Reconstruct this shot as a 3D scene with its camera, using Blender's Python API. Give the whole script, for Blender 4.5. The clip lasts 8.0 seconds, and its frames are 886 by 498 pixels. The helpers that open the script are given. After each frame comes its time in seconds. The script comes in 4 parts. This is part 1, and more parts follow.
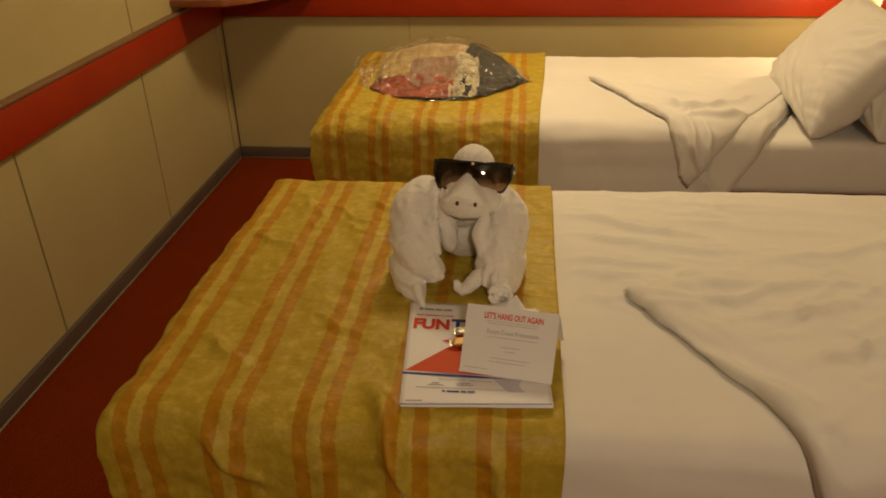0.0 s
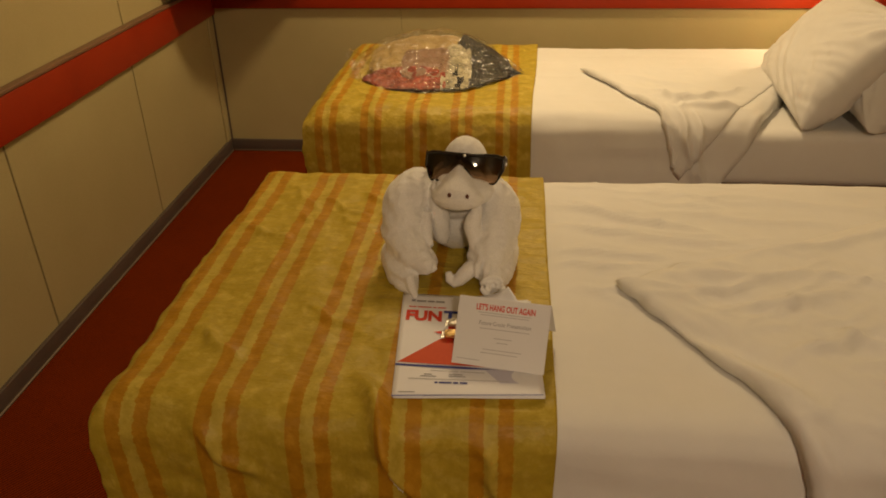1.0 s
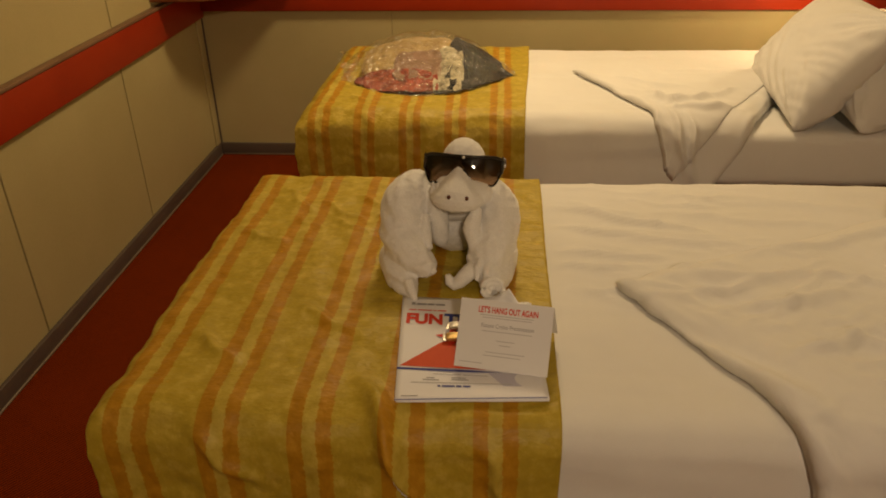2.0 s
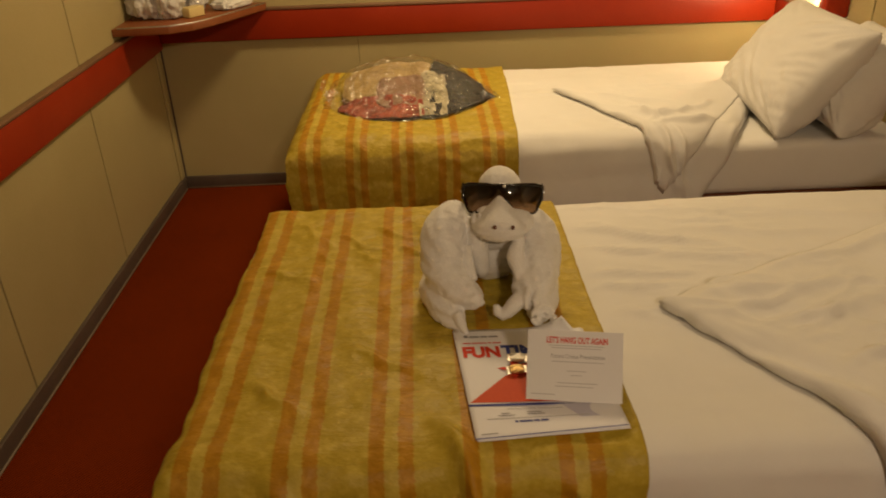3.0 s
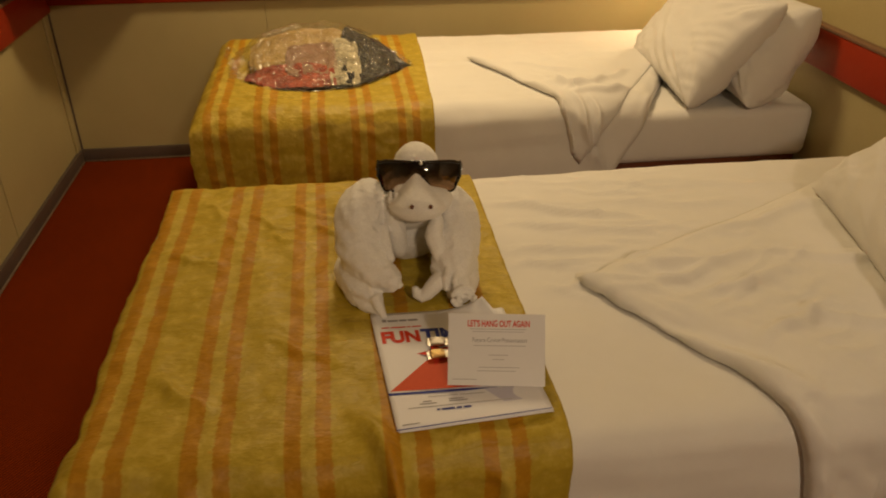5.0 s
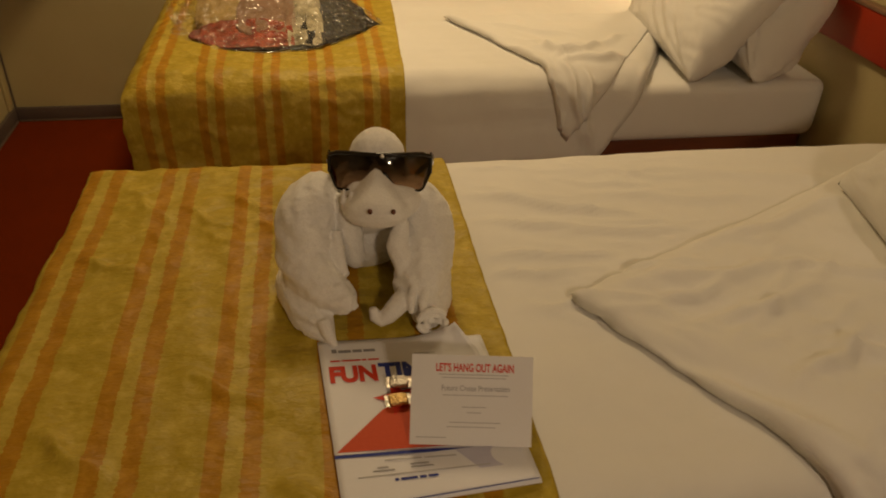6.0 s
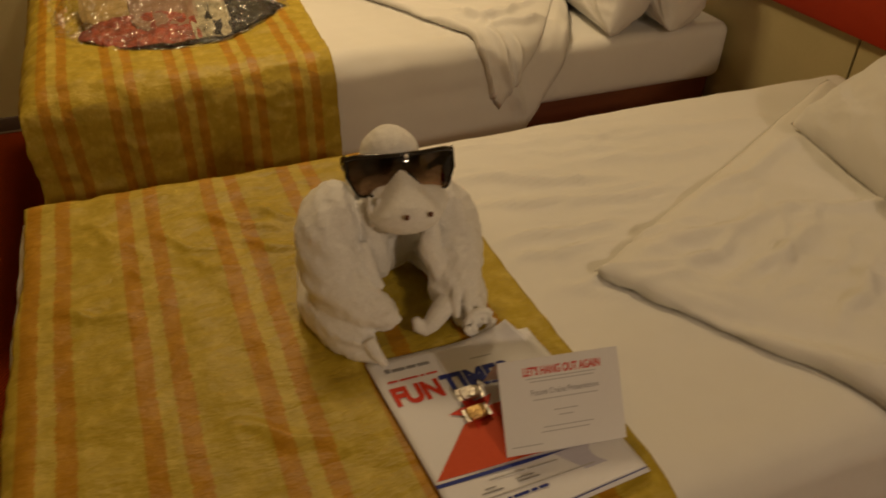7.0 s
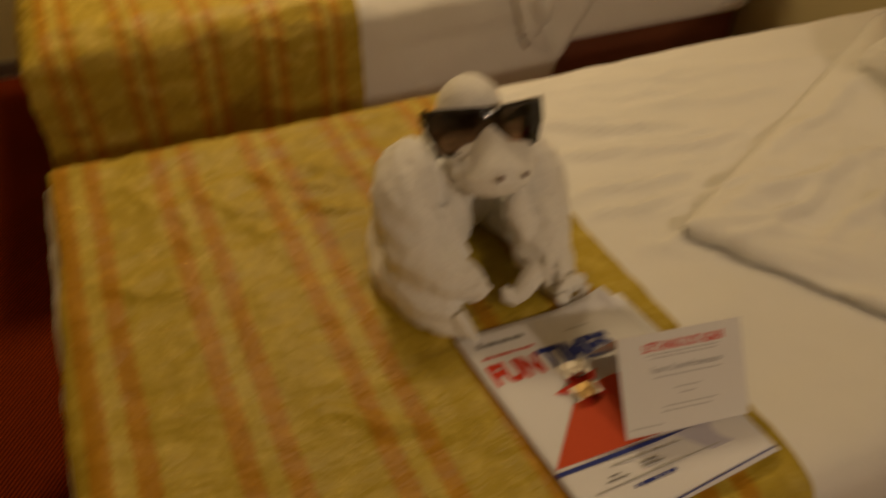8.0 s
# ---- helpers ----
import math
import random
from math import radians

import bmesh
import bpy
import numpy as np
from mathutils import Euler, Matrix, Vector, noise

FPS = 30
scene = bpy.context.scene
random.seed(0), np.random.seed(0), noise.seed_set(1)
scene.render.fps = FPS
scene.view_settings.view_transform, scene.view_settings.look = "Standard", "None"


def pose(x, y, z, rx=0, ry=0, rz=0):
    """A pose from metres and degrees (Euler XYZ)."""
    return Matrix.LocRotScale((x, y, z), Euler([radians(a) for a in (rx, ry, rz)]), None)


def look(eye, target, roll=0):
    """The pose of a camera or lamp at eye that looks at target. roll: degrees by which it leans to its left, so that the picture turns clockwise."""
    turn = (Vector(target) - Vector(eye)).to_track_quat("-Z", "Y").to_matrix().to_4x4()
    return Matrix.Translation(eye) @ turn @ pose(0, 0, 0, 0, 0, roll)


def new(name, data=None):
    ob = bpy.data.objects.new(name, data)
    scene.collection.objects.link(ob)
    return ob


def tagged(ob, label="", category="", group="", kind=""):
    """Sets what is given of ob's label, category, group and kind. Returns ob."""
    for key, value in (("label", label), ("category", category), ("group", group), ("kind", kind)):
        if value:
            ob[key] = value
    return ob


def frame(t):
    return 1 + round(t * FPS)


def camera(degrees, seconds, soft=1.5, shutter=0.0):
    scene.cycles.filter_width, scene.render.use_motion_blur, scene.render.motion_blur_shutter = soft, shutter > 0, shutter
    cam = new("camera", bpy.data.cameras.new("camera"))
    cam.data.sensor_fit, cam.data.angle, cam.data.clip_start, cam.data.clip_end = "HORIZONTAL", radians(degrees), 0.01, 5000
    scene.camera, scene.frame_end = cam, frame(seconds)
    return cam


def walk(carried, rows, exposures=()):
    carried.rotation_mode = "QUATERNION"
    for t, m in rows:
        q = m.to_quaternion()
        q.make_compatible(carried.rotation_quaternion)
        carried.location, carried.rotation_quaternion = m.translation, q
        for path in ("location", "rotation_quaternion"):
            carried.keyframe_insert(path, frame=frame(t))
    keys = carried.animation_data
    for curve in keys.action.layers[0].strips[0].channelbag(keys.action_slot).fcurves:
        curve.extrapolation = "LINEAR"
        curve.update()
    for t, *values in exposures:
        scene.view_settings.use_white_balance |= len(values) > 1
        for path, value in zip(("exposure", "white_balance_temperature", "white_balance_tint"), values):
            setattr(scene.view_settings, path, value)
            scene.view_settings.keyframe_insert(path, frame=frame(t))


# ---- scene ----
cam = camera(60.0, 8.0, 1.8, 0.5)
PATH = [
    (0, (0.649, 0.311, 1.265), (0.457, 2.058, 0.312), -1.3),
    (0.5, (0.65, 0.309, 1.267), (0.47, 2.048, 0.295), -1.1),
    (1, (0.651, 0.309, 1.265), (0.477, 2.049, 0.294), -1.2),
    (2.3, (0.603, 0.321, 1.26), (0.467, 2.072, 0.303), -1.1),
    (2.5, (0.551, 0.335, 1.265), (0.415, 2.093, 0.321), -1.6),
    (3, (0.44, 0.339, 1.281), (0.473, 2.108, 0.348), -2.0),
    (3.5, (0.395, 0.334, 1.302), (0.415, 2.106, 0.376), -1.4),
    (4, (0.402, 0.344, 1.287), (0.512, 2.098, 0.333), -0.2),
    (4.5, (0.404, 0.346, 1.284), (0.588, 2.085, 0.313), 0.2),
    (4.7, (0.412, 0.349, 1.281), (0.647, 2.079, 0.307), 0.6),
    (5.8, (0.531, 0.603, 1.273), (0.758, 2.232, 0.134), -0.2),
    (6, (0.49, 0.629, 1.227), (0.79, 2.265, 0.117), 2.4),
    (6.2, (0.457, 0.657, 1.226), (0.817, 2.241, 0.06), 2.2),
    (6.5, (0.408, 0.699, 1.224), (0.826, 2.283, 0.076), 1.8),
    (7, (0.293, 0.757, 1.224), (0.925, 2.248, 0.05), 1.5),
    (7.2, (0.26, 0.772, 1.22), (0.883, 2.239, 0.014), 1.7),
    (7.4, (0.227, 0.787, 1.217), (0.872, 2.202, -0.041), 2.0),
    (7.5, (0.21, 0.795, 1.215), (0.835, 2.211, -0.052), 2.1),
    (7.6, (0.209, 0.814, 1.211), (0.84, 2.264, -0.015), 2.1),
    (7.7, (0.207, 0.832, 1.207), (0.843, 2.285, -0.014), 2.0),
    (7.8, (0.206, 0.851, 1.203), (0.892, 2.292, -0.006), 2.0),
    (7.9, (0.204, 0.869, 1.199), (0.946, 2.267, -0.031), 1.9),
    (8, (0.203, 0.888, 1.195), (0.861, 2.259, -0.104), 1.9),
]
EXPOSURES = [(0.0, 0.0), (4.7, 0.0), (5.8, -0.25), (6.2, -0.38), (6.6, -0.38), (7.2, -0.33), (8.0, -0.27)]
walk(cam, [(t, look(eye, target, roll)) for t, eye, target, roll in PATH], EXPOSURES)

# ---------------------------------------------------------------- light
world = bpy.data.worlds.new("cabin_world")
scene.world = world
world.use_nodes = True
world.node_tree.nodes["Background"].inputs[0].default_value = (0.02, 0.014, 0.008, 1)
world.node_tree.nodes["Background"].inputs[1].default_value = 0.3
WARM = (1.0, 0.715, 0.38)


def area_lamp(name, eye, target, size, power, colour=WARM):
    d = bpy.data.lights.new(name, "AREA")
    d.shape, d.size, d.energy, d.color = "DISK", size, power, colour
    ob = new(name, d)
    ob.matrix_world = look(eye, target)
    return ob


LAMP_A = (0.68, 2.74, 2.03)
LAMP_B = (0.95, -0.72, 2.03)
area_lamp("ceiling_lamp_light", (LAMP_A[0], LAMP_A[1], 2.0), (LAMP_A[0], LAMP_A[1], 0), 0.36, 18.2)
area_lamp("ceiling_lamp_light", (LAMP_B[0], LAMP_B[1], 2.0), (LAMP_B[0] - 0.05, LAMP_B[1] + 3.4, 0), 0.2, 21.0, (1.0, 0.74, 0.49))


# ---------------------------------------------------------------- materials
def nodes_of(name):
    m = bpy.data.materials.new(name)
    m.use_nodes = True
    t = m.node_tree
    return m, t, t.nodes["Principled BSDF"]


def node(t, kind, **values):
    n = t.nodes.new(kind)
    for k, v in values.items():
        n.inputs[k].default_value = v
    return n


def noise_tex(t, coord, scale, detail=4.0, rough=0.6):
    n = node(t, "ShaderNodeTexNoise", Scale=scale, Detail=detail, Roughness=rough)
    t.links.new(coord, n.inputs["Vector"])
    return n.outputs["Fac"]


def ramp(t, fac, stops):
    n = t.nodes.new("ShaderNodeValToRGB")
    r = n.color_ramp
    while len(r.elements) < len(stops):
        r.elements.new(0.5)
    for e, (p, c) in zip(r.elements, stops):
        e.position, e.color = p, (*c, 1)
    t.links.new(fac, n.inputs[0])
    return n.outputs[0]


def mixed(t, fac, a, b, blend="MIX"):
    n = t.nodes.new("ShaderNodeMix")
    n.data_type, n.blend_type = "RGBA", blend
    for sock, v in ((n.inputs["Factor"], fac), (n.inputs["A"], a), (n.inputs["B"], b)):
        if hasattr(v, "links"):
            t.links.new(v, sock)
        else:
            sock.default_value = v if isinstance(v, float) else (*v, 1)
    return n.outputs["Result"]


def calc(t, op, a, b=0.0):
    n = t.nodes.new("ShaderNodeMath")
    n.operation = op
    for sock, v in zip(n.inputs, (a, b)):
        if hasattr(v, "links"):
            t.links.new(v, sock)
        else:
            sock.default_value = v
    return n.outputs[0]


def object_coord(t, stretch=(1, 1, 1), turn=(0, 0, 0)):
    c = t.nodes.new("ShaderNodeTexCoord").outputs["Object"]
    m = node(t, "ShaderNodeMapping", Scale=stretch, Rotation=turn)
    t.links.new(c, m.inputs["Vector"])
    return m.outputs[0]


def bump(t, bsdf, height, strength, distance=0.002):
    n = node(t, "ShaderNodeBump", Strength=strength, Distance=distance)
    t.links.new(height, n.inputs["Height"])
    if bsdf.inputs["Normal"].is_linked:
        t.links.new(bsdf.inputs["Normal"].links[0].from_socket, n.inputs["Normal"])
    t.links.new(n.outputs[0], bsdf.inputs["Normal"])


def surface(name, low, high, scale=6, fine=120, rough=0.6, metal=0.0, fine_bump=0.15, soft_bump=0.1, stretch=(1, 1, 1), sheen=0.0, gloss=0.5):
    """A plain surface with broad and fine variation."""
    m, t, b = nodes_of(name)
    c = object_coord(t, stretch)
    broad, grain = noise_tex(t, c, scale), noise_tex(t, c, fine, 2)
    mix = calc(t, "ADD", calc(t, "MULTIPLY", broad, 0.7), calc(t, "MULTIPLY", grain, 0.3))
    t.links.new(ramp(t, mix, ((0.3, low), (0.7, high))), b.inputs["Base Color"])
    b.inputs["Roughness"].default_value, b.inputs["Metallic"].default_value = rough, metal
    b.inputs["Specular IOR Level"].default_value = gloss
    b.inputs["Sheen Weight"].default_value = sheen
    bump(t, b, broad, soft_bump, 0.01)
    bump(t, b, grain, fine_bump, 0.001)
    return m


WALL = surface("cream_wall_laminate", (0.42, 0.355, 0.175), (0.49, 0.415, 0.215), 2, 200, 0.42, gloss=0.35, fine_bump=0.04, soft_bump=0.03)
SEAM = surface("dark_panel_joint", (0.05, 0.035, 0.02), (0.09, 0.06, 0.03), 8, 90, 0.8)
CEILING = surface("white_ceiling", (0.62, 0.60, 0.55), (0.70, 0.68, 0.62), 2, 200, 0.7)
RAIL = surface("red_rail_lacquer", (0.29, 0.022, 0.004), (0.36, 0.031, 0.006), 5, 160, 0.42, gloss=0.3, fine_bump=0.04, soft_bump=0.03)
RAIL_TOP = surface("brown_rail_capping", (0.17, 0.09, 0.05), (0.24, 0.13, 0.075), 5, 160, 0.45)
BASE = surface("grey_brown_skirting", (0.085, 0.062, 0.050), (0.13, 0.10, 0.083), 5, 150, 0.5)
WHITE_EDGE = surface("pale_sealant", (0.22, 0.17, 0.13), (0.32, 0.26, 0.20), 20, 200, 0.6)
LINEN = surface("white_bed_linen", (0.76, 0.75, 0.72), (0.82, 0.81, 0.79), 5, 900, 0.85, fine_bump=0.12, soft_bump=0.22, sheen=0.15, gloss=0.2)
PILLOW = surface("white_pillow_cotton", (0.70, 0.69, 0.67), (0.77, 0.76, 0.74), 7, 900, 0.85, fine_bump=0.12, soft_bump=0.2, sheen=0.15, gloss=0.2)
SHELF = surface("reddish_brown_wood", (0.20, 0.055, 0.018), (0.30, 0.095, 0.03), 5, 60, 0.4, stretch=(1, 6, 6))
BED_WOOD = surface("dark_bed_base_wood", (0.13, 0.035, 0.014), (0.20, 0.06, 0.025), 5, 60, 0.5, stretch=(1, 6, 6))
PAPER = surface("white_paper", (0.80, 0.81, 0.87), (0.84, 0.85, 0.91), 6, 300, 0.6, gloss=0.25, fine_bump=0.02, soft_bump=0.05)
CARD = surface("white_card", (0.79, 0.79, 0.81), (0.83, 0.83, 0.85), 6, 300, 0.6, gloss=0.25, fine_bump=0.03, soft_bump=0.02)
INK_RED = surface("red_ink", (0.62, 0.045, 0.02), (0.68, 0.06, 0.03), 8, 200, 0.6, gloss=0.2)
INK_ORANGE = surface("orange_red_ink", (0.58, 0.075, 0.025), (0.66, 0.10, 0.035), 8, 200, 0.6, gloss=0.2)
INK_BLUE = surface("blue_ink", (0.03, 0.045, 0.25), (0.04, 0.06, 0.32), 8, 200, 0.6, gloss=0.2)
INK_GREY = surface("grey_ink", (0.26, 0.26, 0.29), (0.34, 0.34, 0.37), 8, 200, 0.6, gloss=0.2)
INK_SOFT = surface("soft_grey_ink", (0.42, 0.42, 0.45), (0.50, 0.50, 0.53), 8, 200, 0.6, gloss=0.2)
INK_PALE = surface("pale_lavender_ink", (0.55, 0.55, 0.70), (0.62, 0.62, 0.76), 30, 200, 0.6, gloss=0.2)
GOLD_FOIL = surface("gold_foil", (0.60, 0.40, 0.15), (0.74, 0.53, 0.24), 60, 200, 0.34, 1.0, soft_bump=0.6)
SILVER_FOIL = surface("silver_foil", (0.58, 0.55, 0.50), (0.70, 0.67, 0.62), 60, 200, 0.3, 1.0, soft_bump=0.6)
FRAME_BLACK = surface("black_acetate", (0.012, 0.010, 0.010), (0.02, 0.017, 0.016), 8, 200, 0.09)
# pale metal only for the bead that stands in for the sunglasses' glint
GLINT_METAL = surface("pale_glint_metal", (0.75, 0.74, 0.72), (0.85, 0.84, 0.82), 9, 200, 0.38, 1.0)
METAL = surface("steel_plate", (0.5, 0.5, 0.5), (0.6, 0.6, 0.6), 9, 200, 0.4, 1.0)
NOSTRIL = surface("dark_red_dot", (0.10, 0.03, 0.02), (0.14, 0.05, 0.03), 40, 200, 0.7)
RED_CLOTH = surface("red_patterned_cloth", (0.03, 0.002, 0.001), (0.52, 0.10, 0.05), 45, 200, 0.8)
TAN_CLOTH = surface("brown_taupe_cloth", (0.16, 0.09, 0.055), (0.34, 0.21, 0.14), 14, 300, 0.85)
CAMO_CLOTH = surface("cream_and_olive_cloth", (0.08, 0.065, 0.03), (0.64, 0.58, 0.40), 30, 80, 0.85)
BLACK_CLOTH = surface("charcoal_cloth", (0.002, 0.002, 0.003), (0.008, 0.009, 0.013), 14, 300, 0.85)
BUFF_CLOTH = surface("buff_cloth", (0.20, 0.13, 0.045), (0.46, 0.33, 0.13), 16, 300, 0.85)
YELLOW_BOX = surface("pale_yellow_packet", (0.66, 0.52, 0.22), (0.75, 0.62, 0.30), 9, 100, 0.5)


def towel_cloth():
    m, t, b = nodes_of("white_terry_towel")
    c = object_coord(t)
    loops, broad = noise_tex(t, c, 420, 2), noise_tex(t, c, 18)
    t.links.new(ramp(t, loops, ((0.3, (0.76, 0.75, 0.73)), (0.65, (0.86, 0.85, 0.83)))), b.inputs["Base Color"])
    b.inputs["Roughness"].default_value = 0.95
    b.inputs["Specular IOR Level"].default_value = 0.15
    b.inputs["Sheen Weight"].default_value = 0.25
    folds = node(t, "ShaderNodeTexWave", Scale=16.0, Distortion=9.0, Detail=2.0)
    folds.inputs["Detail Scale"].default_value = 1.4
    t.links.new(object_coord(t, (1, 0.6, 1.5), (0.5, 0.6, 0.3)), folds.inputs["Vector"])
    bump(t, b, folds.outputs["Fac"], 0.05, 0.008)
    bump(t, b, broad, 0.12, 0.01)
    bump(t, b, loops, 0.45, 0.0012)
    return m


def runner_cloth():
    """Gold satin with pairs of orange stripes and a mottled woven figure."""
    m, t, b = nodes_of("gold_striped_satin")
    c = t.nodes.new("ShaderNodeTexCoord").outputs["Object"]
    sep = t.nodes.new("ShaderNodeSeparateXYZ")
    wob = noise_tex(t, c, 5, 2)
    t.links.new(c, sep.inputs[0])
    x = calc(t, "ADD", sep.outputs[0], calc(t, "MULTIPLY", calc(t, "SUBTRACT", wob, 0.5), 0.012))
    ph = calc(t, "MODULO", calc(t, "ADD", x, 0.9 + 10 * 0.130 - 0.082), 0.130)
    edge = noise_tex(t, c, 160, 2)
    ph = calc(t, "ADD", ph, calc(t, "MULTIPLY", calc(t, "SUBTRACT", edge, 0.5), 0.009))
    one = calc(t, "LESS_THAN", ph, 0.0215)
    two = calc(t, "MULTIPLY", calc(t, "GREATER_THAN", ph, 0.041), calc(t, "LESS_THAN", ph, 0.062))
    mid = calc(t, "MULTIPLY", calc(t, "GREATER_THAN", ph, 0.0215), calc(t, "LESS_THAN", ph, 0.041))
    thread = node(t, "ShaderNodeMapping", Scale=(70, 46, 50))
    t.links.new(c, thread.inputs["Vector"])
    streak = noise_tex(t, thread.outputs[0], 1.0, 3, 0.6)
    fig = calc(t, "ADD", calc(t, "MULTIPLY", noise_tex(t, c, 38, 5, 0.62), 0.65), calc(t, "MULTIPLY", streak, 0.35))
    stripe = calc(t, "MULTIPLY", calc(t, "MAXIMUM", one, two), calc(t, "ADD", 0.62, calc(t, "MULTIPLY", fig, 0.45)))
    big = noise_tex(t, c, 6, 3)
    gold = ramp(t, fig, ((0.30, (0.395, 0.287, 0.023)), (0.50, (0.462, 0.338, 0.034)), (0.68, (0.60, 0.455, 0.080))))
    orange = ramp(t, fig, ((0.32, (0.37, 0.155, 0.003)), (0.50, (0.435, 0.195, 0.005)), (0.68, (0.55, 0.285, 0.020))))
    pale = ramp(t, fig, ((0.32, (0.395, 0.288, 0.026)), (0.66, (0.60, 0.455, 0.080))))
    col = mixed(t, stripe, mixed(t, mid, gold, pale), orange)
    col = mixed(t, 0.25, col, ramp(t, big, ((0.3, (0.75, 0.75, 0.7)), (0.7, (1, 1, 1)))), "MULTIPLY")
    t.links.new(col, b.inputs["Base Color"])
    t.links.new(calc(t, "ADD", 0.35, calc(t, "MULTIPLY", fig, 0.3)), b.inputs["Roughness"])
    b.inputs["Specular IOR Level"].default_value = 0.3
    crinkle = node(t, "ShaderNodeMapping", Scale=(13, 26, 9))
    t.links.new(c, crinkle.inputs["Vector"])
    bump(t, b, noise_tex(t, crinkle.outputs[0], 1.0, 4), 0.6, 0.014)
    weave = node(t, "ShaderNodeTexWave", Scale=260.0, Distortion=2.0)
    t.links.new(c, weave.inputs["Vector"])
    bump(t, b, fig, 0.12, 0.0025)
    bump(t, b, weave.outputs["Fac"], 0.04, 0.001)
    return m


def carpet_pile():
    m, t, b = nodes_of("red_ribbed_carpet")
    c = object_coord(t, (1, 1, 1), (0, 0, radians(38)))
    rib = node(t, "ShaderNodeTexWave", Scale=42.0, Distortion=1.2)
    rib.inputs["Detail Scale"].default_value = 6.0
    t.links.new(c, rib.inputs["Vector"])
    tuft, broad = noise_tex(t, c, 330, 3), noise_tex(t, c, 3)
    f = calc(t, "ADD", calc(t, "MULTIPLY", rib.outputs["Fac"], 0.5), calc(t, "ADD", calc(t, "MULTIPLY", tuft, 0.32), calc(t, "MULTIPLY", broad, 0.25)))
    t.links.new(ramp(t, f, ((0.25, (0.074, 0.0092, 0.001)), (0.75, (0.256, 0.0365, 0.0028)))), b.inputs["Base Color"])
    b.inputs["Roughness"].default_value = 0.95
    b.inputs["Specular IOR Level"].default_value = 0.05
    bump(t, b, rib.outputs["Fac"], 0.6, 0.004)
    bump(t, b, tuft, 0.6, 0.003)
    return m


def clear_plastic():
    m, t, b = nodes_of("clear_crinkled_plastic")
    c = object_coord(t)
    clear = t.nodes.new("ShaderNodeBsdfTransparent")
    clear.inputs[0].default_value = (0.97, 0.97, 0.96, 1)
    shine = node(t, "ShaderNodeBsdfGlossy", Roughness=0.16)
    shine.inputs["Color"].default_value = (0.95, 0.95, 0.95, 1)
    big = node(t, "ShaderNodeTexNoise", Scale=12.0, Detail=3.0, Roughness=0.5, Distortion=1.6)
    t.links.new(object_coord(t, (1.0, 0.8, 1.5), (0.3, 0.2, 0.5)), big.inputs["Vector"])
    fold = calc(t, "ABSOLUTE", calc(t, "SUBTRACT", noise_tex(t, c, 30, 2, 0.5), 0.5))
    bmp = node(t, "ShaderNodeBump", Strength=1.0, Distance=0.032)
    t.links.new(calc(t, "ADD", big.outputs["Fac"], fold), bmp.inputs["Height"])
    t.links.new(bmp.outputs[0], shine.inputs["Normal"])
    fres = node(t, "ShaderNodeFresnel", IOR=1.5)
    t.links.new(bmp.outputs[0], fres.inputs["Normal"])
    mix = t.nodes.new("ShaderNodeMixShader")
    t.links.new(calc(t, "ADD", calc(t, "MULTIPLY", fres.outputs[0], 0.30), 0.085), mix.inputs[0])
    t.links.new(clear.outputs[0], mix.inputs[1])
    t.links.new(shine.outputs[0], mix.inputs[2])
    t.links.new(mix.outputs[0], t.nodes["Material Output"].inputs["Surface"])
    return m


def milky_plastic():
    m, t, b = nodes_of("milky_white_plastic_bag")
    c = object_coord(t)
    b.inputs["Base Color"].default_value = (0.72, 0.70, 0.68, 1)
    b.inputs["Roughness"].default_value = 0.22
    b.inputs["Transmission Weight"].default_value = 0.12
    vor = node(t, "ShaderNodeTexVoronoi", Scale=40.0)
    t.links.new(c, vor.inputs["Vector"])
    bump(t, b, vor.outputs["Distance"], 0.8, 0.012)
    return m


def tinted_lens():
    m, t, b = nodes_of("brown_gradient_lens")
    c = t.nodes.new("ShaderNodeTexCoord").outputs["Object"]
    sep = t.nodes.new("ShaderNodeSeparateXYZ")
    t.links.new(c, sep.inputs[0])
    f = calc(t, "ADD", calc(t, "MULTIPLY", sep.outputs[2], 18.0), 0.5)
    tint = ramp(t, f, ((0.0, (0.66, 0.54, 0.44)), (0.30, (0.36, 0.28, 0.22)), (0.75, (0.13, 0.11, 0.10))))
    clear = t.nodes.new("ShaderNodeBsdfTransparent")
    t.links.new(tint, clear.inputs[0])
    shine = node(t, "ShaderNodeBsdfGlossy", Roughness=0.04)
    mix = t.nodes.new("ShaderNodeMixShader")
    fres = node(t, "ShaderNodeFresnel", IOR=1.5)
    t.links.new(fres.outputs[0], mix.inputs[0])
    t.links.new(clear.outputs[0], mix.inputs[1])
    t.links.new(shine.outputs[0], mix.inputs[2])
    t.links.new(mix.outputs[0], t.nodes["Material Output"].inputs["Surface"])
    return m


def glowing(name, colour, strength):
    m, t, b = nodes_of(name)
    b.inputs["Emission Color"].default_value = (*colour, 1)
    b.inputs["Emission Strength"].default_value = strength
    b.inputs["Base Color"].default_value = (0.8, 0.8, 0.8, 1)
    return m


TOWEL, RUNNER, CARPET, CLEAR, MILKY, LENS = towel_cloth(), runner_cloth(), carpet_pile(), clear_plastic(), milky_plastic(), tinted_lens()
GLOW = glowing("warm_diffuser", (1.0, 0.78, 0.48), 6.0)
TUBE = glowing("warm_tube", (1.0, 0.82, 0.52), 22.0)


